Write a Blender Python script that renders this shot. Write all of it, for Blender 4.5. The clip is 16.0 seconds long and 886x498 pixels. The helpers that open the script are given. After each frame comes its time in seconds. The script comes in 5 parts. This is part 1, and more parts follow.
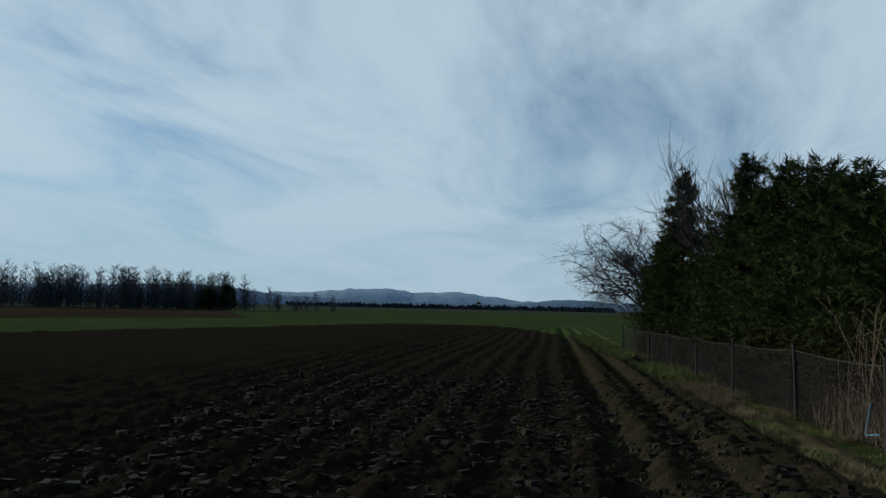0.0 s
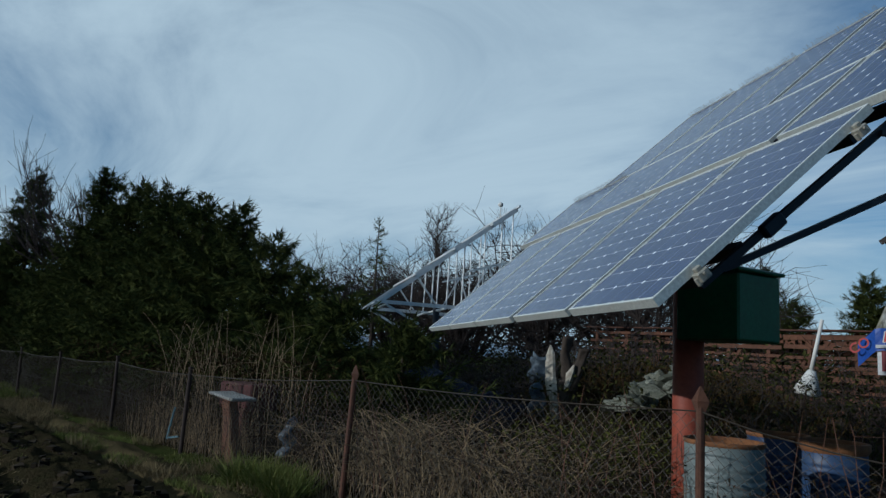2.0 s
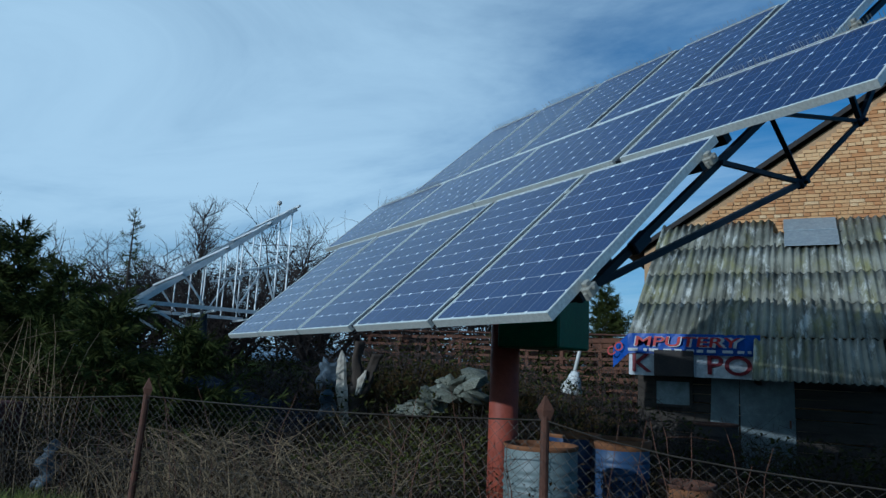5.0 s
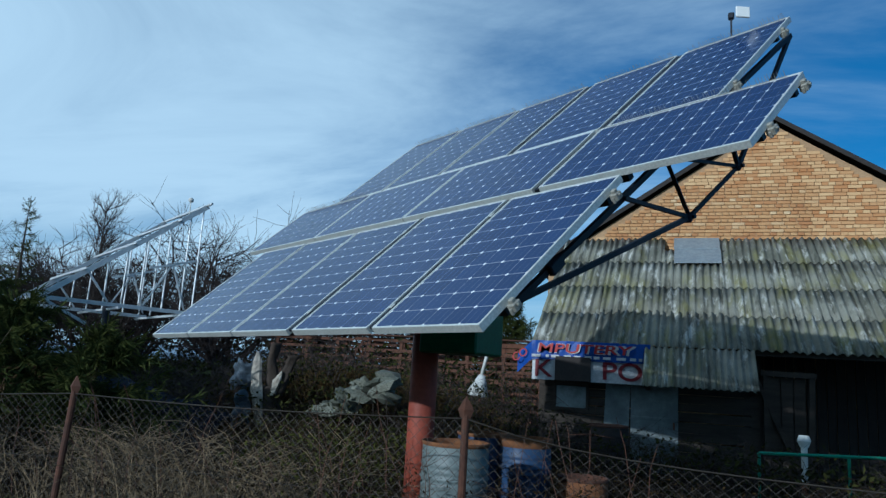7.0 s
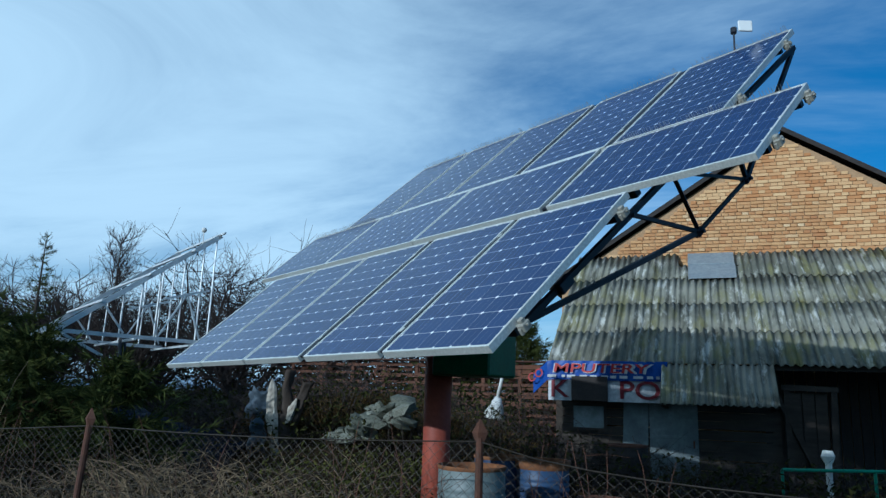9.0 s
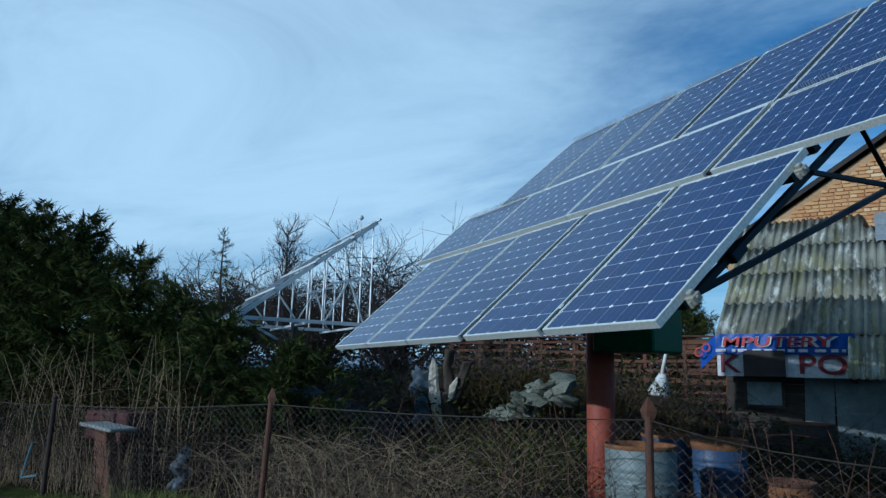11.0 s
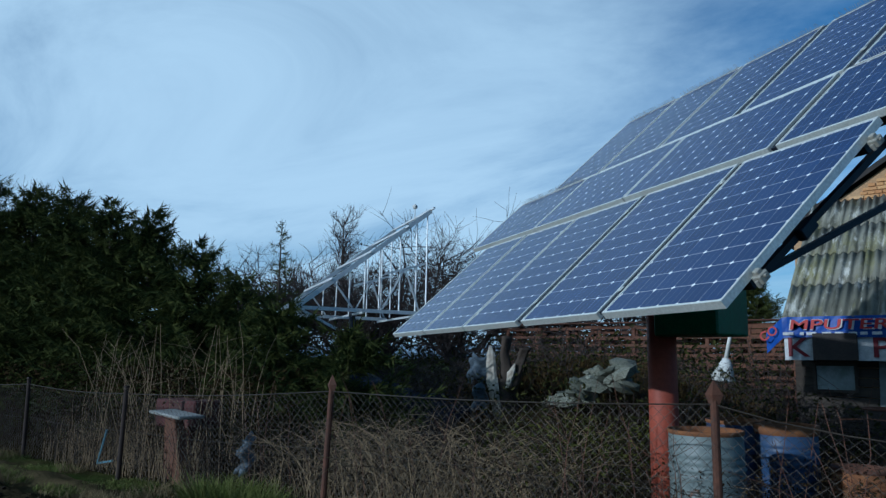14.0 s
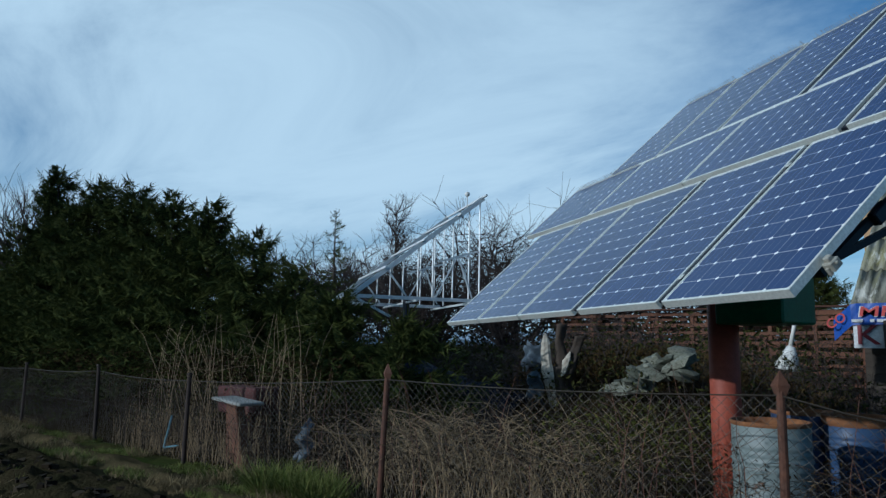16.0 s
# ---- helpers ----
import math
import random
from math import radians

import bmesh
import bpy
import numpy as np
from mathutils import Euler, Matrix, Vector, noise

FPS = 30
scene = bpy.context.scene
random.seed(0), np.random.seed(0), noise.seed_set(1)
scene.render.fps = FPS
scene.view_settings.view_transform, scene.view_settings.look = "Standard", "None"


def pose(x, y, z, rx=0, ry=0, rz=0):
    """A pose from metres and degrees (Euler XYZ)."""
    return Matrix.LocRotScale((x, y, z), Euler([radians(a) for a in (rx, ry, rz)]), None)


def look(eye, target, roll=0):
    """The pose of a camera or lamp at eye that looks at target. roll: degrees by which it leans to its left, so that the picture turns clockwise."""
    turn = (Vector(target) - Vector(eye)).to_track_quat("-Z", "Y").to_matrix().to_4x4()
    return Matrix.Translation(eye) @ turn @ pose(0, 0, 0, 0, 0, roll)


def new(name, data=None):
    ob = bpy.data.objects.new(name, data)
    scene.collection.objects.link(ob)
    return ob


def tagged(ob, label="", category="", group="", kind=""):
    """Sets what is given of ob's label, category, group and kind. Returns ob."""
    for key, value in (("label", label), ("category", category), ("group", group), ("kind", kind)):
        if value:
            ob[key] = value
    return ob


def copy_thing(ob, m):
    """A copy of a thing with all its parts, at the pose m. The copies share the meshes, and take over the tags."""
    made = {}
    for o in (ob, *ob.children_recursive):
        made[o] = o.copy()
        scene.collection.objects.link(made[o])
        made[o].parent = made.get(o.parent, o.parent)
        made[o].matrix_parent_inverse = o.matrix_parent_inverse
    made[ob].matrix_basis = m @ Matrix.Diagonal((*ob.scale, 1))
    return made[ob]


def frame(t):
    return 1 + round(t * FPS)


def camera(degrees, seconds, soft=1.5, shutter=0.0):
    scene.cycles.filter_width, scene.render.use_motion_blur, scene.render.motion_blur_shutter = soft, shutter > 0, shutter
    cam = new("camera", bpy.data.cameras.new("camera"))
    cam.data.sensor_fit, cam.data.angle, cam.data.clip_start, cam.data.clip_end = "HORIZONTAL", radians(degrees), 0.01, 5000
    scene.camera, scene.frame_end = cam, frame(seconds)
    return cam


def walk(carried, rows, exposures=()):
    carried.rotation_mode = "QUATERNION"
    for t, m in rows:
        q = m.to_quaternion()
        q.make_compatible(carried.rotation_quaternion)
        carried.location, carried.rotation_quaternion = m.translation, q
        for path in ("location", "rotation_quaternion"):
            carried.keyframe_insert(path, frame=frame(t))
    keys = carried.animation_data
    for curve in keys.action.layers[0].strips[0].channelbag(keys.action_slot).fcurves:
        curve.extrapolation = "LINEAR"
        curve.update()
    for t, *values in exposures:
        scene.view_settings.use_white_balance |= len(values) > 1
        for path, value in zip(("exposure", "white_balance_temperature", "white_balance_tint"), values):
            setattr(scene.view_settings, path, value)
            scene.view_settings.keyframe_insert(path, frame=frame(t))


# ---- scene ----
cam = camera(64.2, 16.0, soft=1.4)
PATH = [
    (0, (1.606, -4.219, 1.534), (-0.378, -4.408, 1.699), 1.2),
    (0.5, (1.742, -4.066, 1.524), (-0.229, -3.767, 1.680), 2.9),
    (1, (1.838, -3.979, 1.433), (0.013, -3.184, 1.629), 4.0),
    (1.5, (1.956, -4.038, 1.44), (0.352, -2.868, 1.68), 3.3),
    (2, (1.995, -4.037, 1.436), (0.557, -2.678, 1.728), 3.4),
    (2.5, (2.019, -4.015, 1.441), (0.714, -2.536, 1.771), 2.9),
    (3, (2.048, -4.037, 1.448), (0.935, -2.414, 1.807), 3.0),
    (3.5, (1.995, -4.071, 1.435), (0.924, -2.414, 1.767), 2.7),
    (4, (1.877, -4.076, 1.432), (0.789, -2.428, 1.753), 2.2),
    (4.5, (1.594, -4.064, 1.449), (0.485, -2.422, 1.725), 0.6),
    (5, (1.374, -4.163, 1.472), (0.482, -2.404, 1.803), 2.6),
    (5.2, (1.312, -4.247, 1.469), (0.547, -2.431, 1.809), 1.0),
    (7.3, (1.395, -4.672, 1.463), (0.75, -2.814, 1.825), 3.5),
    (7.5, (1.397, -4.673, 1.46), (0.739, -2.822, 1.838), 3.7),
    (8, (1.408, -4.656, 1.463), (0.732, -2.815, 1.857), 2.9),
    (8.5, (1.418, -4.661, 1.46), (0.734, -2.825, 1.856), 2.5),
    (9, (1.417, -4.648, 1.463), (0.736, -2.813, 1.876), 2.0),
    (9.5, (1.417, -4.673, 1.459), (0.699, -2.852, 1.868), 2.0),
    (10, (1.402, -4.657, 1.459), (0.494, -2.917, 1.845), 2.0),
    (10.2, (1.38, -4.635, 1.466), (0.406, -2.926, 1.827), 1.8),
    (12.5, (1.356, -4.598, 1.459), (0.233, -2.976, 1.788), 1.5),
    (13, (1.344, -4.608, 1.44), (0.174, -3.017, 1.753), 1.7),
    (13.5, (1.337, -4.583, 1.443), (0.151, -3.0, 1.741), 1.0),
    (14, (1.344, -4.588, 1.448), (0.152, -3.012, 1.754), 0.8),
    (14.5, (1.334, -4.588, 1.446), (0.118, -3.029, 1.743), 1.0),
    (15, (1.323, -4.586, 1.438), (0.085, -3.042, 1.726), 1.1),
    (15.5, (1.329, -4.585, 1.444), (0.088, -3.043, 1.731), 0.7),
    (16, (1.319, -4.574, 1.464), (0.009, -3.087, 1.732), 0.8),
]
walk(cam, [(t, look(eye, target, roll)) for t, eye, target, roll in PATH],
     exposures=[(0, -0.5, 5750, 9), (1.5, -0.56, 5600, 9), (2, -0.6, 5500, 7), (2.7, -0.64, 5350, 4), (3.5, -0.68, 4900, 3), (5, -0.5, 4800, 2), (7.5, -0.3, 4950, 3), (9, -0.22, 4850, 2), (10.0, -0.28, 4800, 2), (12.5, -0.38, 4780, 3), (14, -0.4, 4850, 4), (16, -0.35, 5150, 5)])

# ---------------------------------------------------------------- light
SUN = Vector((-0.405, -0.92, 0.285)).normalized()   # towards the sun
sun_el = math.asin(SUN.z)
sun_az = math.atan2(SUN.x, SUN.y)

world = bpy.data.worlds.new("sky")
scene.world = world
world.use_nodes = True
wn, wl = world.node_tree.nodes, world.node_tree.links
wn.clear()


def wnode(kind, **values):
    n = wn.new(kind)
    for k, v in values.items():
        n.inputs[k].default_value = v
    return n


w_out = wn.new("ShaderNodeOutputWorld")
w_bg = wn.new("ShaderNodeBackground")
w_bg.inputs["Strength"].default_value = 0.098
w_sky = wn.new("ShaderNodeTexSky")
w_sky.sky_type = "NISHITA"
w_sky.sun_disc = False
w_sky.sun_elevation = sun_el
w_sky.sun_rotation = sun_az
w_sky.air_density, w_sky.dust_density, w_sky.ozone_density = 1.0, 0.3, 4.0
w_tc = wn.new("ShaderNodeTexCoord")
w_sep = wn.new("ShaderNodeSeparateXYZ")
wl.new(w_tc.outputs["Generated"], w_sep.inputs[0])
# project the view direction on a flat cloud deck
w_h = wn.new("ShaderNodeMath"); w_h.operation = "ADD"; w_h.inputs[1].default_value = 0.12
wl.new(w_sep.outputs["Z"], w_h.inputs[0])
w_hm = wn.new("ShaderNodeMath"); w_hm.operation = "MAXIMUM"; w_hm.inputs[1].default_value = 0.02
wl.new(w_h.outputs[0], w_hm.inputs[0])
w_dx = wn.new("ShaderNodeMath"); w_dx.operation = "DIVIDE"
w_dy = wn.new("ShaderNodeMath"); w_dy.operation = "DIVIDE"
wl.new(w_sep.outputs["X"], w_dx.inputs[0]); wl.new(w_hm.outputs[0], w_dx.inputs[1])
wl.new(w_sep.outputs["Y"], w_dy.inputs[0]); wl.new(w_hm.outputs[0], w_dy.inputs[1])
w_comb = wn.new("ShaderNodeCombineXYZ")
wl.new(w_dx.outputs[0], w_comb.inputs[0]); wl.new(w_dy.outputs[0], w_comb.inputs[1])
w_map = wn.new("ShaderNodeMapping")
w_map.inputs["Rotation"].default_value = (0, 0, radians(35))
w_map.inputs["Scale"].default_value = (0.55, 1.0, 1.0)
wl.new(w_comb.outputs[0], w_map.inputs[0])
w_n1 = wnode("ShaderNodeTexNoise", Scale=1.0, Detail=10.0, Roughness=0.6, Distortion=0.7)
wl.new(w_map.outputs[0], w_n1.inputs["Vector"])
w_n2 = wnode("ShaderNodeTexNoise", Scale=0.22, Detail=2.0, Roughness=0.5)
wl.new(w_map.outputs[0], w_n2.inputs["Vector"])
w_mix = wn.new("ShaderNodeMath"); w_mix.operation = "MULTIPLY_ADD"
w_mix.inputs[1].default_value = 0.7
wl.new(w_n2.outputs["Fac"], w_mix.inputs[0]); wl.new(w_n1.outputs["Fac"], w_mix.inputs[2])
# more veil towards the west (the -x side) and low over the horizon
w_gain = wn.new("ShaderNodeMath"); w_gain.operation = "MULTIPLY_ADD"
w_gain.inputs[1].default_value, w_gain.inputs[2].default_value = 1.5, -0.42
wl.new(w_mix.outputs[0], w_gain.inputs[0])
w_west = wn.new("ShaderNodeMath"); w_west.operation = "MULTIPLY_ADD"
w_west.inputs[1].default_value = -0.29
wl.new(w_sep.outputs["X"], w_west.inputs[0]); wl.new(w_gain.outputs[0], w_west.inputs[2])
w_ramp = wn.new("ShaderNodeMapRange")
w_ramp.interpolation_type = "SMOOTHSTEP"
w_ramp.inputs["From Min"].default_value = 0.5
w_ramp.inputs["From Max"].default_value = 1.35
w_ramp.inputs["To Min"].default_value = 0.0
w_ramp.inputs["To Max"].default_value = 0.95
wl.new(w_west.outputs[0], w_ramp.inputs["Value"])
w_cloud = wn.new("ShaderNodeMix"); w_cloud.data_type = "RGBA"
wl.new(w_ramp.outputs[0], w_cloud.inputs[0])
w_tint = wn.new("ShaderNodeMix"); w_tint.data_type = "RGBA"; w_tint.blend_type = "MULTIPLY"
w_tint.inputs[0].default_value = 1.0
w_tint.inputs[7].default_value = (0.39, 0.85, 0.97, 1)
wl.new(w_sky.outputs[0], w_tint.inputs[6])
wl.new(w_tint.outputs[2], w_cloud.inputs[6])
w_cloud.inputs[7].default_value = (7.6, 8.8, 9.0, 1)
# pale veil just over the horizon
w_low = wn.new("ShaderNodeMapRange"); w_low.interpolation_type = "SMOOTHSTEP"
w_low.inputs["From Min"].default_value, w_low.inputs["From Max"].default_value = 0.0, 0.22
w_low.inputs["To Min"].default_value, w_low.inputs["To Max"].default_value = 0.75, 0.0
wl.new(w_sep.outputs["Z"], w_low.inputs["Value"])
w_veil = wn.new("ShaderNodeMix"); w_veil.data_type = "RGBA"
wl.new(w_low.outputs[0], w_veil.inputs[0])
wl.new(w_cloud.outputs[2], w_veil.inputs[6])
w_veil.inputs[7].default_value = (5.8, 7.2, 7.7, 1)
wl.new(w_veil.outputs[2], w_bg.inputs["Color"])
wl.new(w_bg.outputs[0], w_out.inputs[0])

lamp = bpy.data.lights.new("sun", "SUN")
lamp.energy = 3.7
lamp.angle = radians(0.6)
lamp.color = (1.0, 0.93, 0.82)
sun = new("sun", lamp)
sun.matrix_world = look(SUN * 60, (0, 0, 0))


# ---------------------------------------------------------------- materials
class Mat:
    """Small helper to chain shader nodes."""

    def __init__(self, name, base=(0.5, 0.5, 0.5), rough=0.7, metal=0.0, spec=0.5):
        self.m = bpy.data.materials.new(name)
        self.m.use_nodes = True
        self.nt = self.m.node_tree
        self.b = self.nt.nodes["Principled BSDF"]
        self.b.inputs["Base Color"].default_value = (*base, 1)
        self.b.inputs["Roughness"].default_value = rough
        self.b.inputs["Metallic"].default_value = metal
        self.b.inputs["Specular IOR Level"].default_value = spec
        self.tc = self.nt.nodes.new("ShaderNodeTexCoord")

    def node(self, kind, **values):
        n = self.nt.nodes.new(kind)
        for k, v in values.items():
            n.inputs[k].default_value = v
        return n

    def link(self, a, b):
        self.nt.links.new(a, b)

    def coords(self, scale=(1, 1, 1), space="Object"):
        mp = self.node("ShaderNodeMapping")
        mp.inputs["Scale"].default_value = scale
        self.link(self.tc.outputs[space], mp.inputs[0])
        return mp.outputs[0]

    def noise(self, scale, detail=4.0, rough=0.6, stretch=(1, 1, 1), space="Object"):
        n = self.node("ShaderNodeTexNoise", Scale=scale, Detail=detail, Roughness=rough)
        self.link(self.coords(stretch, space), n.inputs["Vector"])
        return n.outputs["Fac"]

    def ramp(self, fac, stops):
        r = self.node("ShaderNodeValToRGB")
        e = r.color_ramp.elements
        while len(e) < len(stops):
            e.new(0.5)
        for k, (p, c) in enumerate(stops):
            e[k].position, e[k].color = p, (*c, 1)
        self.link(fac, r.inputs[0])
        return r.outputs[0]

    def mix(self, fac, a, b, mode="MIX"):
        n = self.node("ShaderNodeMix")
        n.data_type, n.blend_type = "RGBA", mode
        for sock, v in ((n.inputs[0], fac), (n.inputs[6], a), (n.inputs[7], b)):
            if isinstance(v, (int, float)):
                sock.default_value = v
            elif isinstance(v, tuple):
                sock.default_value = (*v, 1)
            else:
                self.link(v, sock)
        return n.outputs[2]

    def math(self, op, a, b=0.0, c=0.0):
        n = self.node("ShaderNodeMath")
        n.operation = op
        for sock, v in zip(n.inputs, (a, b, c)):
            if isinstance(v, (int, float)):
                sock.default_value = v
            else:
                self.link(v, sock)
        return n.outputs[0]

    def span(self, v, lo, hi, a=0.0, b=1.0):
        n = self.node("ShaderNodeMapRange")
        n.inputs["From Min"].default_value, n.inputs["From Max"].default_value = lo, hi
        n.inputs["To Min"].default_value, n.inputs["To Max"].default_value = a, b
        self.link(v, n.inputs["Value"])
        return n.outputs[0]

    def color(self, s):
        self.link(s, self.b.inputs["Base Color"])
        return self

    def rough(self, s):
        self.link(s, self.b.inputs["Roughness"])
        return self

    def bump(self, s, strength=0.4, distance=0.01):
        n = self.node("ShaderNodeBump", Strength=strength, Distance=distance)
        self.link(s, n.inputs["Height"])
        self.link(n.outputs[0], self.b.inputs["Normal"])
        return self

    def each(self):
        return self.node("ShaderNodeObjectInfo").outputs["Random"]

    def island(self):
        return self.node("ShaderNodeNewGeometry").outputs["Random Per Island"]


def two_tone(name, a, b, scale, rough=0.85, fine=40.0, bump=0.3, dist=0.01, space="Object", stretch=(1, 1, 1), spec=0.3, metal=0.0):
    m = Mat(name, a, rough, metal, spec)
    big = m.noise(scale, 5.0, 0.6, stretch, space)
    small = m.noise(fine, 4.0, 0.7, stretch, space)
    col = m.mix(m.span(big, 0.35, 0.65), a, b)
    dark = m.span(small, 0.3, 0.75, 0.55, 1.25)
    col = m.mix(1.0, col, m.ramp(dark, [(0.0, (0, 0, 0)), (1.0, (1, 1, 1))]), "MULTIPLY") if False else m.mix(m.span(small, 0.35, 0.7, 0.0, 0.55), col, tuple(x * 0.45 for x in a))
    m.color(col)
    m.bump(small, bump, dist)
    return m.m


def leafy(name, a, b, rough=0.7):
    """Foliage, varied from clump to clump."""
    m = Mat(name, a, 0.9, 0, 0.06)
    m.color(m.mix(m.island(), a, b))
    return m.m


M_SOIL = Mat("ploughed_soil", (0.06, 0.045, 0.033), 1.0, 0, 0.0)
_s1 = M_SOIL.noise(1.3, 5, 0.6)
_s2 = M_SOIL.noise(14, 6, 0.7)
_s3 = M_SOIL.noise(60, 3, 0.7)
_c = M_SOIL.mix(M_SOIL.span(_s2, 0.35, 0.7), (0.011, 0.0085, 0.006), (0.034, 0.026, 0.017))
_c = M_SOIL.mix(M_SOIL.span(_s1, 0.45, 0.75, 0, 0.5), _c, (0.030, 0.024, 0.015))
_c = M_SOIL.mix(M_SOIL.span(_s3, 0.62, 0.8, 0, 0.35), _c, (0.085, 0.064, 0.038))
M_SOIL.color(_c).bump(M_SOIL.math("ADD", _s2, M_SOIL.math("MULTIPLY", M_SOIL.noise(34, 5, 0.7), 0.6)), 1.0, 0.06)
M_SOIL = M_SOIL.m

M_TRACK = two_tone("trodden_soil", (0.085, 0.065, 0.034), (0.045, 0.040, 0.020), 2.2, 0.95, 22, 0.7, 0.03, spec=0.0)
M_RUTSOIL = two_tone("rutted_track_soil", (0.046, 0.036, 0.020), (0.026, 0.025, 0.012), 3.0, 1.0, 26, 1.0, 0.05, spec=0.0)
M_VERGE = two_tone("verge_grass", (0.070, 0.060, 0.026), (0.034, 0.052, 0.012), 1.6, 0.95, 30, 0.8, 0.03, spec=0.0)
M_LITTER = two_tone("weedy_litter", (0.035, 0.024, 0.014), (0.024, 0.022, 0.009), 2.0, 0.95, 18, 0.8, 0.04, spec=0.0)
M_MEADOW = two_tone("meadow", (0.040, 0.060, 0.018), (0.056, 0.066, 0.024), 0.12, 0.95, 6, 0.5, 0.03, spec=0.0)
M_STUBBLE = two_tone("stubble_field", (0.045, 0.033, 0.02), (0.03, 0.028, 0.014), 0.05, 0.95, 3, 0.4, 0.03, spec=0.0)
M_FAR = two_tone("far_fields", (0.05, 0.058, 0.036), (0.066, 0.062, 0.045), 0.012, 0.95, 0.06, 0.0, 0.01, stretch=(0.35, 1, 1), spec=0.0)
# aerial haze is painted into both hill colours, paler on the farther ridge
M_HILL = two_tone("hazy_wooded_hills", (0.15, 0.205, 0.265), (0.17, 0.225, 0.28), 0.006, 1.0, 0.03, 0.0, spec=0.0)
M_HILLFAR = two_tone("hazy_distant_hills", (0.31, 0.39, 0.46), (0.33, 0.41, 0.48), 0.004, 1.0, 0.02, 0.0, spec=0.0)

M_ALU = two_tone("anodised_aluminium", (0.72, 0.73, 0.69), (0.64, 0.66, 0.62), 3, 0.42, 60, 0.05, 0.001, metal=0.35)
M_GALV = two_tone("galvanised_steel", (0.74, 0.76, 0.76), (0.60, 0.62, 0.63), 4, 0.4, 40, 0.1, 0.002, metal=0.3)
M_DARKSTEEL = two_tone("dark_blue_painted_steel", (0.010, 0.014, 0.024), (0.016, 0.019, 0.028), 5, 0.5, 40, 0.1, 0.002)
M_CLAMP = two_tone("cast_clamp_steel", (0.42, 0.40, 0.34), (0.28, 0.265, 0.22), 20, 0.55, 90, 0.2, 0.002, metal=0.3)
M_REDPOLE = two_tone("red_oxide_paint", (0.34, 0.075, 0.04), (0.23, 0.055, 0.035), 3, 0.6, 30, 0.15, 0.003)
M_GREEN = two_tone("green_painted_sheet", (0.025, 0.17, 0.075), (0.02, 0.13, 0.06), 3, 0.45, 30, 0.06, 0.002)
M_RUST = two_tone("rusty_iron", (0.115, 0.05, 0.03), (0.065, 0.035, 0.025), 9, 0.85, 60, 0.4, 0.004)
M_WIRE = two_tone("weathered_wire", (0.075, 0.063, 0.05), (0.045, 0.036, 0.029), 6, 0.6, 50, 0.1, 0.001, metal=0.3)
M_BARK = two_tone("grey_brown_bark", (0.075, 0.056, 0.042), (0.045, 0.036, 0.03), 4, 0.95, 30, 0.6, 0.01)
M_TWIG = two_tone("dark_twigs", (0.05, 0.037, 0.031), (0.03, 0.023, 0.021), 3, 0.9, 20, 0.3, 0.005)
M_PALETWIG = two_tone("pale_straw_stalks", (0.28, 0.205, 0.115), (0.16, 0.112, 0.063), 6, 0.9, 30, 0.2, 0.003)
M_BROWNTWIG = two_tone("brown_bramble", (0.0277, 0.0185, 0.0119), (0.0172, 0.0125, 0.0086), 4, 0.9, 30, 0.2, 0.003)
M_SPRUCE = leafy("spruce_needles", (0.014, 0.025, 0.009), (0.085, 0.094, 0.024))
M_GRASS = leafy("green_grass", (0.07, 0.095, 0.018), (0.19, 0.19, 0.06))
M_DRYGRASS = leafy("dry_grass", (0.11, 0.08, 0.04), (0.22, 0.17, 0.09))


# ---------------------------------------------------------------- building helpers
def mesh_of(name, verts, faces, material):
    me = bpy.data.meshes.new(name)
    me.from_pydata(verts, [], faces)
    me.materials.append(material)
    me.update()
    return me


def thing(name, place, label, category, group="", kind=""):
    e = new(name)
    e.empty_display_size = 0.2
    e.matrix_world = place if isinstance(place, Matrix) else Matrix.Translation(place)
    return tagged(e, label, category, group, kind)


def part(name, bm, material, parent, label="", smooth=False, kind=""):
    """Links a bmesh (in the parent's own axes) as one mesh under a thing or part."""
    me = bm if isinstance(bm, bpy.types.Mesh) else bpy.data.meshes.new(name)
    if not isinstance(bm, bpy.types.Mesh):
        bm.to_mesh(me)
        bm.free()
        me.materials.append(material)
    if smooth:
        me.polygons.foreach_set("use_smooth", [True] * len(me.polygons))
    ob = new(name, me)
    if parent is not None:
        ob.parent = parent
    return tagged(ob, label, kind=kind)


def solo(name, bm, material, label, category, group="", kind="", smooth=False):
    ob = part(name, bm, material, None, smooth=smooth)
    return tagged(ob, label, category, group, kind)


def box(bm, c, s, m=None, bevel=0.0):
    r = bmesh.ops.create_cube(bm, size=1.0)
    vs = r["verts"]
    t = Matrix.Translation(c) @ (m or Matrix()) @ Matrix.Diagonal((*s, 1))
    bmesh.ops.transform(bm, matrix=t, verts=vs)
    if bevel:
        es = list({e for v in vs for e in v.link_edges})
        bmesh.ops.bevel(bm, geom=es, offset=bevel, segments=1, affect="EDGES")
    return bm


def axes(p, q, up=(0, 0, 1)):
    d = (Vector(q) - Vector(p))
    length = d.length
    d.normalize()
    u = Vector(up)
    if abs(d.dot(u)) > 0.98:
        u = Vector((1, 0, 0))
    a = d.cross(u).normalized()
    b = a.cross(d)
    return d, a, b, length


def beam(bm, p, q, w, h, up=(0, 0, 1), bevel=0.0):
    """A square bar from p to q."""
    d, a, b, length = axes(p, q, up)
    rot = Matrix((a, d, b)).transposed().to_4x4()
    return box(bm, (Vector(p) + Vector(q)) / 2, (w, length, h), rot, bevel)


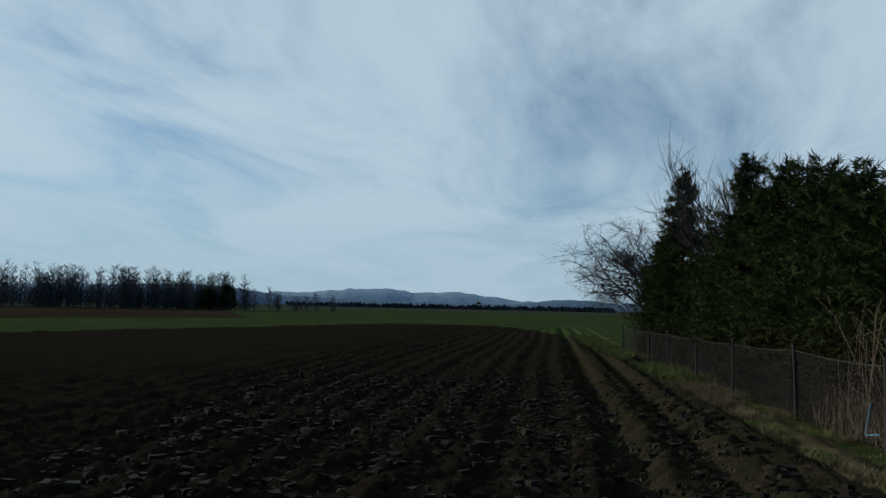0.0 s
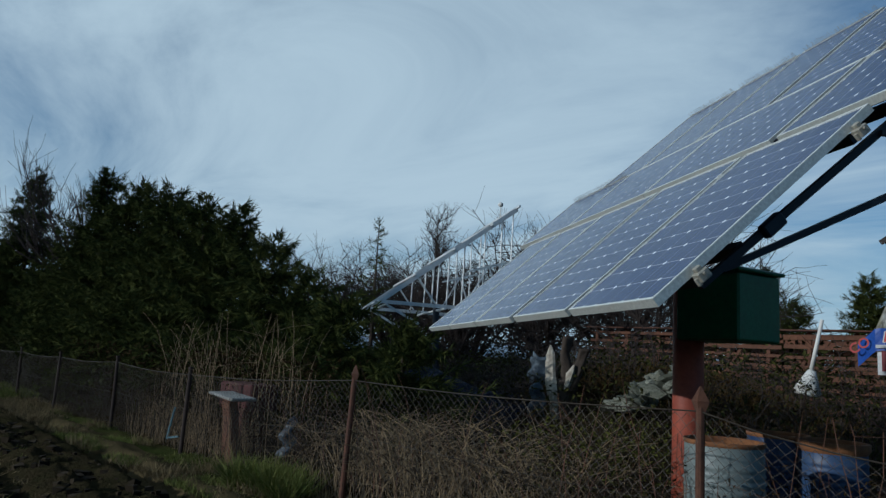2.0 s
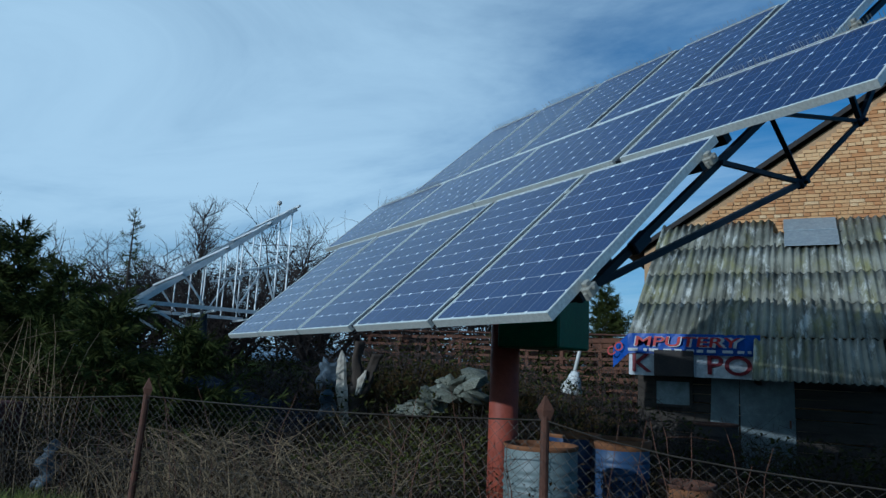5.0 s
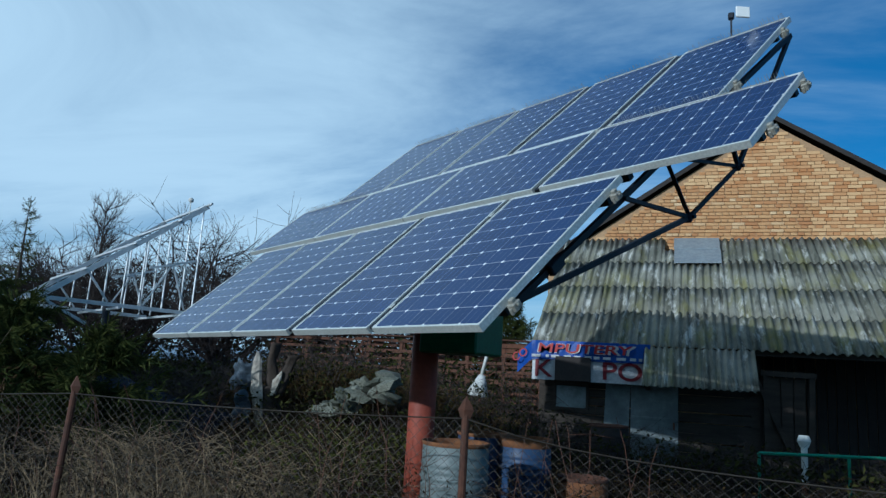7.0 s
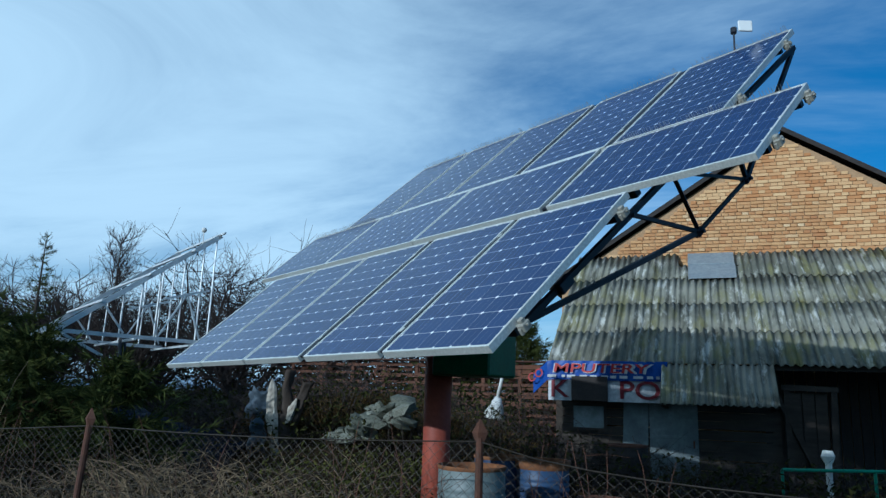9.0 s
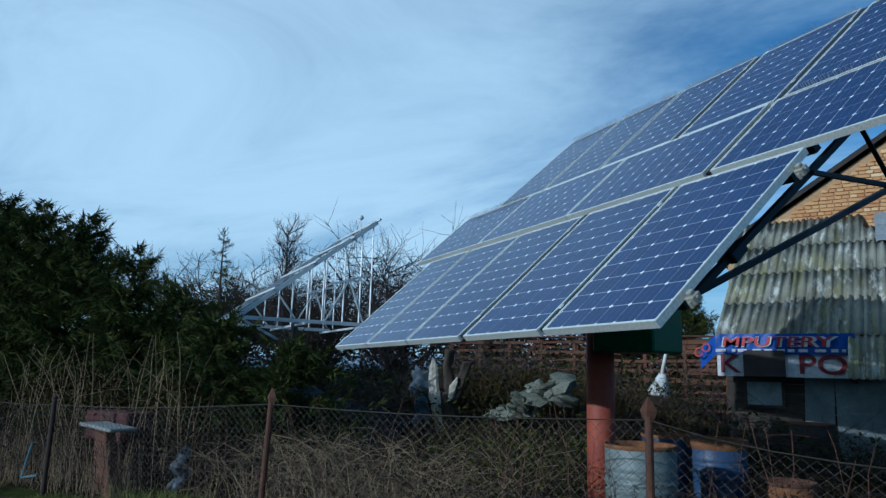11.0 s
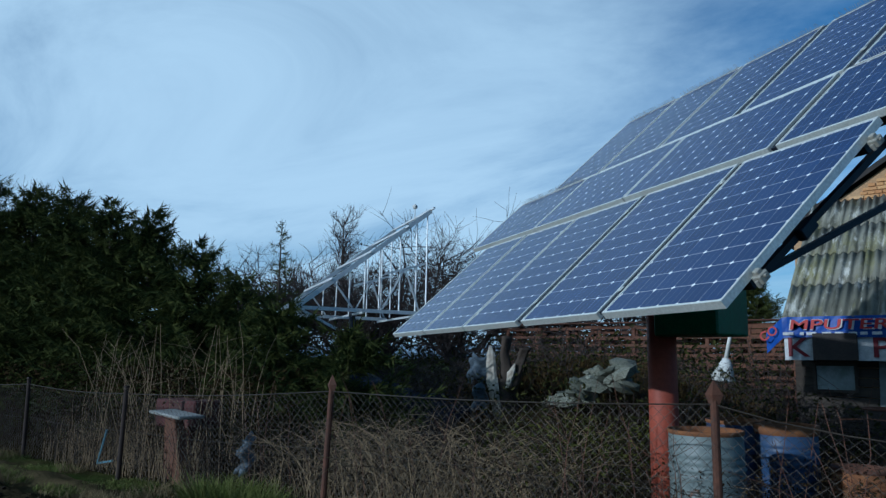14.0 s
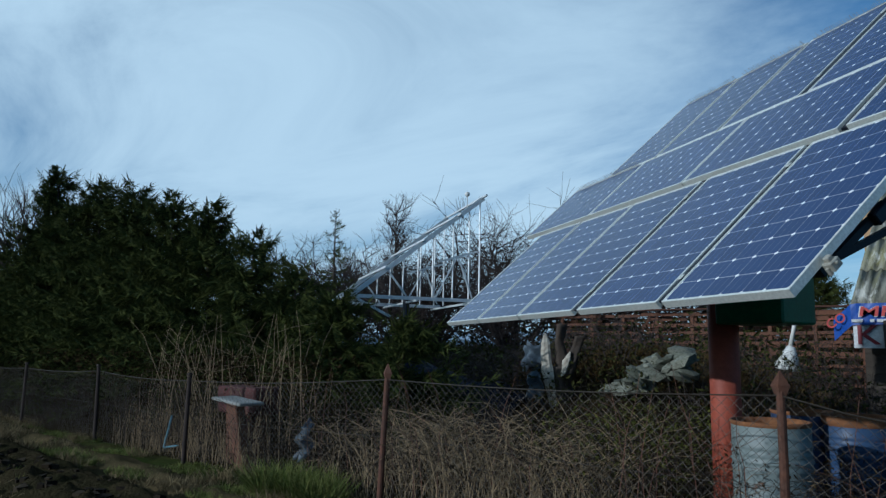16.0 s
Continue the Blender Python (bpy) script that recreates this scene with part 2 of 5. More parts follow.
def tube(bm, p, q, r0, r1=None, n=10, caps=True):
    r1 = r0 if r1 is None else r1
    d, a, b, _ = axes(p, q)
    rings = []
    for c, r in ((Vector(p), r0), (Vector(q), r1)):
        rings.append([bm.verts.new(c + (a * math.cos(2 * math.pi * k / n) + b * math.sin(2 * math.pi * k / n)) * r) for k in range(n)])
    for k in range(n):
        bm.faces.new((rings[0][k], rings[0][(k + 1) % n], rings[1][(k + 1) % n], rings[1][k]))
    if caps:
        bm.faces.new(rings[0][::-1])
        bm.faces.new(rings[1])
    return bm


class Sticks:
    """Collects many thin tapered sticks and blades into one mesh quickly."""

    def __init__(self):
        self.v, self.f = [], []

    def path(self, pts, r0, r1, n=3):
        base = len(self.v)
        m = len(pts)
        for i, p in enumerate(pts):
            nxt, prv = pts[min(i + 1, m - 1)], pts[max(i - 1, 0)]
            d = Vector(nxt) - Vector(prv)
            if d.length < 1e-6:
                d = Vector((0, 0, 1))
            d.normalize()
            u = Vector((0, 0, 1)) if abs(d.z) < 0.9 else Vector((1, 0, 0))
            a = d.cross(u).normalized()
            b = a.cross(d)
            r = r0 + (r1 - r0) * i / max(m - 1, 1)
            for k in range(n):
                t = 2 * math.pi * k / n
                self.v.append(tuple(Vector(p) + a * (r * math.cos(t)) + b * (r * math.sin(t))))
        for i in range(m - 1):
            for k in range(n):
                k2 = (k + 1) % n
                self.f.append((base + i * n + k, base + i * n + k2, base + (i + 1) * n + k2, base + (i + 1) * n + k))

    def blade(self, p, q, w, side):
        """A folded needle spray or leaf from p to q, w wide."""
        base = len(self.v)
        p, q = Vector(p), Vector(q)
        mid = p.lerp(q, 0.45)
        s = Vector(side) * (w / 2)
        d = (q - p).normalized()
        lift = d.cross(Vector(side)) * (w * 0.18)
        self.v += [tuple(p), tuple(mid + s - lift), tuple(q), tuple(mid - s - lift), tuple(mid + lift)]
        self.f += [(base, base + 1, base + 4), (base + 1, base + 2, base + 4), (base + 2, base + 3, base + 4), (base + 3, base, base + 4)]

    def mesh(self, name, material):
        return mesh_of(name, self.v, self.f, material)


# ---------------------------------------------------------------- ground
def rut_line(x):
    """How far the wheel ruts drift towards the fence along the track."""
    return -0.058 * (x + 4.1)


def field_height(x, y):
    """Ploughed furrows, clods and wheel ruts, in metres."""
    yy = y - rut_line(np.clip(x, -60, 6))
    near = 1 / (1 + np.exp(np.clip(-(x + 60) / 0.6, -60, 60)))
    z = np.zeros_like(x)
    soil = 1 / (1 + np.exp(np.clip((yy + 1.3) / 0.12, -60, 60)))
    z += soil * near * (0.022 * np.sin(yy * 2 * math.pi / 0.62 + 0.9 * np.sin(x * 0.23)) + 0.018 * np.sin(yy * 2 * math.pi / 1.9))
    for c, d, w in ((-3.03, 0.15, 0.20), (-2.2, 0.13, 0.15), (-1.65, 0.06, 0.12), (-1.08, 0.14, 0.15)):
        z -= near * d * np.exp(-((yy - c) / w) ** 2)
        z += near * 0.05 * np.exp(-((yy - c - 0.33) / 0.16) ** 2)
    return z, soil * near


def smooth_noise(x, y, cell, seed):
    r = np.random.RandomState(seed)
    t = r.rand(256, 256)
    gx, gy = x / cell, y / cell
    i, j = np.floor(gx).astype(int), np.floor(gy).astype(int)
    fx, fy = gx - i, gy - j
    fx, fy = fx * fx * (3 - 2 * fx), fy * fy * (3 - 2 * fy)
    a, b = t[i % 256, j % 256], t[(i + 1) % 256, j % 256]
    c, d = t[i % 256, (j + 1) % 256], t[(i + 1) % 256, (j + 1) % 256]
    return (a * (1 - fx) + b * fx) * (1 - fy) + (c * (1 - fx) + d * fx) * fy


def steps(lo, hi, fine_lo, fine_hi, fine, grow):
    out = list(np.arange(fine_lo, fine_hi, fine))
    s, v = fine, fine_lo
    while v > lo:
        s *= grow
        v -= s
        out.insert(0, max(v, lo))
    s, v = fine, out[-1]
    while v < hi:
        s *= grow
        v += s
        out.append(min(v, hi))
    return np.array(out)


def build_ground():
    xs = steps(-4600, 4600, -13.0, 3.5, 0.045, 1.022)
    ys = steps(-4600, 4600, -9.0, 0.8, 0.045, 1.045)
    X, Y = np.meshgrid(xs, ys, indexing="ij")
    Z, soil = field_height(X, Y)
    amp = np.exp(-np.hypot(X - 1.5, Y + 4.2) / 45)
    clod = np.maximum(smooth_noise(X, Y, 0.19, 1) - 0.5, 0) * 0.13 + np.maximum(smooth_noise(X, Y, 0.10, 2) - 0.45, 0) * 0.16 + np.maximum(smooth_noise(X, Y, 0.055, 12) - 0.5, 0) * 0.07
    Z += soil * amp * (clod + 0.03 * (smooth_noise(X, Y, 0.6, 3) - 0.5))
    Z += (1 - soil) * amp * (0.05 * (smooth_noise(X, Y, 0.4, 4) - 0.5) + 0.03 * (smooth_noise(X, Y, 0.11, 5) - 0.5))
    # the yard behind the fence rises a little in a weedy heap
    Z += 1.25 * np.exp(-(((X + 4.4) / 3.2) ** 2 + ((Y - 7.4) / 2.0) ** 2)) + 0.45 * np.exp(-(((X + 4.0) / 2.0) ** 2 + ((Y - 5.0) / 1.2) ** 2))
    # wide low swells far off
    far = np.clip((np.hypot(X, Y) - 60) / 400, 0, 1)
    Z += far * 1.2 * (smooth_noise(X, Y, 160, 6) - 0.6)
    nx, ny = X.shape
    verts = np.stack([X, Y, Z], -1).reshape(-1, 3)
    idx = np.arange(nx * ny).reshape(nx, ny)
    quads = np.stack([idx[:-1, :-1], idx[1:, :-1], idx[1:, 1:], idx[:-1, 1:]], -1).reshape(-1, 4)
    me = bpy.data.meshes.new("ground")
    me.vertices.add(len(verts))
    me.vertices.foreach_set("co", verts.ravel())
    me.loops.add(quads.size)
    me.loops.foreach_set("vertex_index", quads.ravel())
    me.polygons.add(len(quads))
    me.polygons.foreach_set("loop_start", np.arange(0, quads.size, 4))
    me.update(calc_edges=True)
    cx, cy = verts[quads].mean(1)[:, 0], verts[quads].mean(1)[:, 1]
    jag = (smooth_noise(cx, cy, 0.5, 8) - 0.5) * 0.5
    yy = cy - rut_line(np.clip(cx, -60, 6)) + jag
    which = np.full(len(cx), 5)                                   # far fields
    dist = np.hypot(cx, cy)
    which[(dist < 150)] = 3                                       # meadow
    which[(cx < -95) & (cx > -260) & (cy > -60)] = 3
    stub = (cy < -43.8 - (cx + 50) * 0.57) & (cy < cx * 0.445) & (dist < 175) & (cx < 0)
    which[stub] = 4
    end = -62 + 24 * np.clip((cy + 6) / 5.6, 0, 1) ** 1.5         # far end of the ploughed strip
    plough = (cx > end + jag) & (cy > -26.7 - (cx + 28) * 0.343 + jag) & (yy < -1.0)
    which[plough] = 0
    which[plough & (yy > -3.35)] = 7
    which[(cx > -40) & (yy >= -1.0) & (cy < 0.3)] = 2             # verge
    which[(cx > -14) & (yy >= -0.98) & (yy < -0.50 + jag) & (cy < -0.25)] = 1
    which[(cy >= 0.1) & (cx > -27) & (cy < 60) & (cx < 60)] = 6   # yard
    for m in (M_SOIL, M_TRACK, M_VERGE, M_MEADOW, M_STUBBLE, M_FAR, M_LITTER, M_RUTSOIL):
        me.materials.append(m)
    me.polygons.foreach_set("material_index", which)
    me.polygons.foreach_set("use_smooth", np.ones(len(quads), bool))
    return tagged(new("ground", me), "dark ploughed field with wheel ruts, green meadow and weedy verge", "ground", kind="structure")


build_ground()


def hill_ring(name, radius, material, bumps, base, label, seed):
    """A wooded ridge round the plain: bumps are (bearing from -x in degrees, width, height)."""
    v, f = [], []
    n = 720
    r = random.Random(seed)
    ph = [r.random() * 6.28 for _ in range(9)]
    for i in range(n + 1):
        a = 360.0 * i / n
        h = base
        for c, w, top in bumps:
            d = (a - c + 180) % 360 - 180
            h += top * math.exp(-(d / w) ** 2)
        h += sum(base * 0.12 / (k + 1) ** 0.7 * math.sin((k + 2) * (k + 2) * radians(a) * 5 + ph[k]) for k in range(9))
        x, y = -math.cos(radians(a)), math.sin(radians(a))
        for rr, hh in ((radius, -4), (radius * 1.03, h * 0.55), (radius * 1.08, h), (radius * 1.2, h * 0.3)):
            v.append((x * rr, y * rr, hh))
    for i in range(n):
        for k in range(3):
            f.append((4 * i + k, 4 * i + k + 1, 4 * i + 5 + k, 4 * i + 4 + k))
    me = mesh_of(name, v, f, material)
    me.polygons.foreach_set("use_smooth", [True] * len(me.polygons))
    tagged(new(name, me), label, "hills", kind="structure")


def clods():
    """Loose lumps of ploughed soil near the track."""
    rnd = random.Random(8)
    v, f = [], []
    for k in range(5200):
        x = 1.0 - 15 * rnd.random() ** 1.3
        y = -1.2 - 7.5 * rnd.random()
        z = float(field_height(np.array([x]), np.array([y]))[0][0])
        s = 0.012 + 0.045 * rnd.random() ** 2.2
        b = len(v)
        a = rnd.random() * 3
        for q in range(8):
            dx, dy, dz = ((q & 1) * 2 - 1) * rnd.uniform(0.5, 1.25), ((q >> 1 & 1) * 2 - 1) * rnd.uniform(0.5, 1.25), ((q >> 2) * 2 - 1) * rnd.uniform(0.4, 1.0)
            v.append((x + s * (dx * math.cos(a) - dy * math.sin(a)), y + s * (dx * math.sin(a) + dy * math.cos(a)), z + 0.03 + s * dz))
        f += [(b, b + 1, b + 3, b + 2), (b + 4, b + 6, b + 7, b + 5), (b, b + 4, b + 5, b + 1), (b + 2, b + 3, b + 7, b + 6), (b, b + 2, b + 6, b + 4), (b + 1, b + 5, b + 7, b + 3)]
    me = mesh_of("soil_clods", v, f, M_CLOD)
    tagged(new("soil_clods", me), "loose clods of dark earth on the ploughed field", "soil", kind="stuff")


M_CLOD = leafy("earth_clods", (0.009, 0.007, 0.0045), (0.040, 0.030, 0.019))
clods()
# ridges take their blue from the haze put into their materials
hill_ring("backdrop_far", 3900, M_HILLFAR, [(-11.0, 5.5, 62), (-4.2, 3.0, 34), (-30, 9, 45), (60, 30, 40)], 44, "distant mountain ridge with pale blue haze painted into its colour", 3)
hill_ring("backdrop", 2700, M_HILL, [(-23.5, 4.5, 40), (-31, 6, 40), (-15.5, 4, 14), (4.4, 3.2, 22), (9.5, 4, 8)], 20, "wooded hills beyond the plain with blue haze painted into their colour", 5)


# ---------------------------------------------------------------- the solar tracker
PV_O = Vector((0.46, -1.335, 1.72))                 # lower corner of the array
PV_E = Vector((-0.8535, 0.521, -0.004)).normalized()  # along the rows
PV_S = Vector((0.384, 0.634, 0.672))
PV_S = (PV_S - PV_E * PV_S.dot(PV_E)).normalized()  # up the slope
PV_N = PV_E.cross(PV_S)
if PV_N.z < 0:
    PV_N = -PV_N
PV_W, PV_L = 0.930, 1.520
POLE = Vector((-0.90, 1.60, 0.0))


def pv_point(u, v, n=0.0):
    return PV_O + PV_E * u + PV_S * v + PV_N * n


def cell_material(name, cols, rows, w, h):
    """Dark blue pseudo-square cells on a white backsheet behind glass."""
    m = Mat(name, (0.01, 0.02, 0.06), 0.16, 0, 0.16)
    sep = m.node("ShaderNodeSeparateXYZ")
    m.link(m.tc.outputs["Object"], sep.inputs[0])
    mx, my = 0.017, 0.017
    px, py = (w - 2 * mx) / cols, (h - 2 * my) / rows
    gu = m.math("DIVIDE", m.math("SUBTRACT", sep.outputs[0], mx), px)
    gv = m.math("DIVIDE", m.math("SUBTRACT", sep.outputs[1], my), py)
    fu = m.math("ABSOLUTE", m.math("SUBTRACT", m.math("FRACT", gu), 0.5))
    fv = m.math("ABSOLUTE", m.math("SUBTRACT", m.math("FRACT", gv), 0.5))
    line = m.math("GREATER_THAN", m.math("MAXIMUM", fu, fv), 0.487)
    across = m.math("GREATER_THAN", fv if cols < rows else fu, 0.482)
    corner = m.math("GREATER_THAN", m.math("ADD", fu, fv), 0.902)
    fu2 = m.math("ABSOLUTE", m.math("SUBTRACT", fu, 0.17))
    bus = m.math("MULTIPLY", m.math("LESS_THAN", fu2, 0.008), 0.22)
    white = m.math("MAXIMUM", m.math("MAXIMUM", m.math("MULTIPLY", line, 0.22), m.math("MULTIPLY", across, 0.36)), corner)
    inside = m.math("MULTIPLY", m.math("MULTIPLY", m.math("GREATER_THAN", gu, 0.0), m.math("LESS_THAN", gu, float(cols))),
                    m.math("MULTIPLY", m.math("GREATER_THAN", gv, 0.0), m.math("LESS_THAN", gv, float(rows))))
    white = m.math("MAXIMUM", white, m.math("SUBTRACT", 1.0, inside))
    cell = m.node("ShaderNodeTexWhiteNoise")
    flo = m.node("ShaderNodeVectorMath"); flo.operation = "FLOOR"
    com = m.node("ShaderNodeCombineXYZ")
    m.link(gu, com.inputs[0]); m.link(gv, com.inputs[1]); m.link(m.each(), com.inputs[2])
    m.link(com.outputs[0], flo.inputs[0]); m.link(flo.outputs[0], cell.inputs[0])
    blue = m.mix(cell.outputs["Value"], (0.007, 0.026, 0.100), (0.012, 0.037, 0.130))
    blue = m.mix(m.span(m.noise(1.4, 3), 0.3, 0.7, 0, 0.5), blue, (0.006, 0.020, 0.078))
    blue = m.mix(m.span(m.each(), 0, 1, 0, 0.35), blue, (0.007, 0.021, 0.072))
    blue = m.mix(bus, blue, (0.30, 0.33, 0.38))
    m.color(m.mix(white, blue, (0.68, 0.70, 0.72)))
    dust = m.noise(9, 5, 0.65)
    m.rough(m.span(dust, 0.3, 0.75, 0.10, 0.26))
    m.b.inputs["Coat Weight"].default_value = 0.0
    m.b.inputs["Coat Roughness"].default_value = 0.08
    return m.m


M_CELL_UP = cell_material("solar_cells_portrait", 6, 10, PV_W, PV_L)
M_CELL_ACROSS = cell_material("solar_cells_landscape", 10, 6, PV_L, PV_W)


def panel_meshes(w, h, cell):
    """Frame and glass of one module; origin at its lower corner, x along the row, y up the slope."""
    t, d = 0.014, 0.046
    bm = bmesh.new()
    rings = []
    for a, z in ((0, -d), (0, -0.002), (0.002, 0), (t - 0.002, 0), (t, -0.002), (t, -d)):
        rings.append([bm.verts.new(q) for q in ((a, a, z), (w - a, a, z), (w - a, h - a, z), (a, h - a, z))])
    for r0, r1 in zip(rings, rings[1:] + rings[:1]):
        for k in range(4):
            bm.faces.new((r0[k], r0[(k + 1) % 4], r1[(k + 1) % 4], r1[k]))
    bmesh.ops.recalc_face_normals(bm, faces=bm.faces)
    fr = bpy.data.meshes.new("panel_frame")
    bm.to_mesh(fr); bm.free()
    fr.materials.append(M_ALU)
    bm = bmesh.new()
    box(bm, (w / 2, h / 2, -0.009), (w - 2 * t + 0.002, h - 2 * t + 0.002, 0.008))
    gl = bpy.data.meshes.new("glass")
    bm.to_mesh(gl); bm.free()
    gl.materials.append(cell)
    return fr, gl


def spikes(width):
    """Upright wire spikes against birds along a module's top edge."""
    s = Sticks()
    r = random.Random(4)
    n = int(width / 0.020)
    for k in range(n):
        if r.random() < 0.12:
            continue
        x = (k + 0.5) * width / n
        s.path([(x, 0, 0), (x + r.uniform(-0.006, 0.006), r.uniform(-0.006, 0.010), 0.042 + r.random() * 0.014)], 0.0022, 0.0015)
    s.path([(0, 0, 0.002), (width, 0, 0.002)], 0.0025, 0.0025, 4)
    return s.mesh("spike_strip", M_CLAMP)


tracker = thing("solar_tracker", POLE, "large tilted blue solar array on a red steel pole", "solar panel")
POLE_INV = Matrix.Translation(-POLE)
PV_ROT = Matrix((PV_E, PV_S, PV_N)).transposed().to_4x4()
# a right-handed frame: x runs against the row when the triple is left-handed
if PV_ROT.determinant() < 0:
    PV_X, PV_FLIP = -PV_E, True
else:
    PV_X, PV_FLIP = PV_E, False
PV_ROT = Matrix((PV_X, PV_S, PV_N)).transposed().to_4x4()

UP_FRAME, UP_GLASS = panel_meshes(PV_W, PV_L, M_CELL_UP)
AC_FRAME, AC_GLASS = panel_meshes(PV_L, PV_W, M_CELL_ACROSS)
SPIKE_UP, SPIKE_AC = spikes(PV_W * 0.93), spikes(PV_L * 0.9)


def add_panel(u, v, across, spiked, n=0.0, turn=0.0):
    w = PV_L if across else PV_W
    h = PV_W if across else PV_L
    corner = pv_point(u + (w if PV_FLIP else 0), v, n)
    fr, gl = (AC_FRAME, AC_GLASS) if across else (UP_FRAME, UP_GLASS)
    ob = part("solar_panel", fr, None, tracker, "blue monocrystalline module in a silver aluminium frame")
    ob.matrix_local = POLE_INV @ Matrix.Translation(corner) @ PV_ROT @ pose(0, 0, 0, turn, 0, 0)
    part("glass", gl, None, ob)
    if spiked:
        sp = part("spike_strip", SPIKE_AC if across else SPIKE_UP, None, ob, "wire bird spikes")
        sp.matrix_local = pose(w * 0.04, h - 0.012, 0.0, 8, 0, 0)


V1 = 1.592
V2 = V1 + PV_W + 0.05
ROW0 = [0.03, 1.015, 2.03, 2.99, 3.95]
ROW1 = [-0.765, 0.82, 2.355, 3.885]
ROW2 = [-0.19, 0.82, 1.84, 2.815, 3.785]
for u in ROW0:
    add_panel(u, 0, False, False, turn=random.uniform(-0.3, 0.3))
for k, u in enumerate(ROW1):
    add_panel(u, V1, True, k in (0, 3), n=0.012)
for u in ROW2:
    add_panel(u, V2, False, True, n=0.0)

# added dark strips that stand in for the shade in the gaps between modules
def gap_shade_strip(u, v0, v1, w):
    bm = bmesh.new()
    beam(bm, pv_point(u, v0, -0.018) - POLE, pv_point(u, v1, -0.018) - POLE, w, 0.018, PV_N)
    part("gap_shade_strip", bm, M_DARKSTEEL, tracker)


for a, b in zip(ROW0, ROW0[1:]):
    gap_shade_strip((a + PV_W + b) / 2, 0.02, PV_L - 0.02, b - a - PV_W - 0.006)
for a, b in zip(ROW1, ROW1[1:]):
    gap_shade_strip((a + PV_L + b) / 2, V1 + 0.02, V1 + PV_W - 0.02, b - a - PV_L - 0.004)
for a, b in zip(ROW2, ROW2[1:]):
    gap_shade_strip((a + PV_W + b) / 2, V2 + 0.02, V2 + PV_L - 0.02, b - a - PV_W - 0.006)

# rails along the rows, their grey end clamps
for v, u0, u1 in ((0.24, -0.08, 4.86), (1.36, -0.08, 4.86), (V1 + 0.26, -0.86, 5.38), (V1 + 0.86, -0.86, 5.38), (V2 + 0.27, -0.28, 4.7), (V2 + 1.30, -0.28, 4.7)):
    bm = bmesh.new()
    beam(bm, pv_point(u0 + 0.14, v, -0.085) - POLE, pv_point(u1, v, -0.075) - POLE, 0.045, 0.045, PV_N)
    part("rail", bm, M_DARKSTEEL, tracker)
    bm = bmesh.new()
    box(bm, (0, 0, 0), (0.085, 0.10, 0.075), bevel=0.008)
    box(bm, (0.0, 0.0, 0.05), (0.05, 0.055, 0.045), bevel=0.006)
    tube(bm, (-0.062, 0.0, 0.012), (0.062, 0.0, 0.012), 0.014, n=8)
    box(bm, (0.0, -0.055, -0.02), (0.03, 0.03, 0.06), bevel=0.004)
    cl = part("end_clamp", bm, M_CLAMP, tracker, "grey cast clamp on the rail end")
    cl.matrix_local = POLE_INV @ Matrix.Translation(pv_point(u0 + 0.085, v, -0.062)) @ PV_ROT @ Matrix.Scale(0.62, 4)
# small mid clamps between modules
for row, us, vs in ((0, [u - 0.02 for u in ROW0[1:]], (0.22, 1.30)), (2, [u - 0.02 for u in ROW2[1:]], (V2 + 0.27, V2 + 1.25))):
    for u in us:
        for v in vs:
            bm = bmesh.new()
            box(bm, (0, 0, 0), (0.026, 0.04, 0.006), bevel=0.002)
            tube(bm, (0, 0, 0), (0, 0, 0.01), 0.006, n=6)
            cl = part("clamp", bm, M_ALU, tracker)
            cl.matrix_local = POLE_INV @ Matrix.Translation(pv_point(u, v, 0.0)) @ PV_ROT


def truss(shift):
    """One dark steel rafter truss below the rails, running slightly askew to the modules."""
    nodes = {"a": (0.19, 0.30, -0.15), "h": (0.13, 0.76, -0.15), "b": (0.06, 1.50, -0.15), "c": (0.02, 2.02, -0.14), "d": (-0.04, 2.84, -0.15),
             "e": (-0.13, 4.12, -0.16), "g": (0.18, 0.44, -0.16), "m": (0.02, 2.00, -0.60), "k": (-0.05, 2.72, -0.61)}
    at = {q: pv_point(u + shift, v, n) - POLE for q, (u, v, n) in nodes.items()}

    def bar(a, b, w):
        bm = bmesh.new()
        beam(bm, at[a], at[b], w, w, PV_N)
        return bm

    t = part("truss", bar("a", "e", 0.036), M_DARKSTEEL, tracker, "dark blue steel truss")
    for a, b, w in (("g", "m", 0.032), ("b", "m", 0.026), ("c", "m", 0.026), ("m", "k", 0.024), ("c", "k", 0.022), ("d", "k", 0.030), ("e", "k", 0.030)):
        part("strut", bar(a, b, w), M_DARKSTEEL, t)
    for a in ("m", "k"):
        bm = bmesh.new()
        box(bm, at[a], (0.05, 0.085, 0.05), PV_ROT, 0.01)
        tube(bm, at[a] - PV_E * 0.045, at[a] + PV_E * 0.045, 0.014, n=8)
        part("gusset", bm, M_DARKSTEEL, t)
    bm = bmesh.new()
    box(bm, at["h"], (0.05, 0.13, 0.07), PV_ROT, 0.008)
    part("gusset", bm, M_DARKSTEEL, t)


for shift in (0.0, 2.3):
    truss(shift)
for v, n in ((0.62, -0.17), (1.9, -0.17), (3.3, -0.15)):
    bm = bmesh.new()
    beam(bm, pv_point(0.24, v, n) - POLE, pv_point(4.6, v, n) - POLE, 0.06, 0.06, PV_N)
    part("cross_tube", bm, M_DARKSTEEL, tracker)

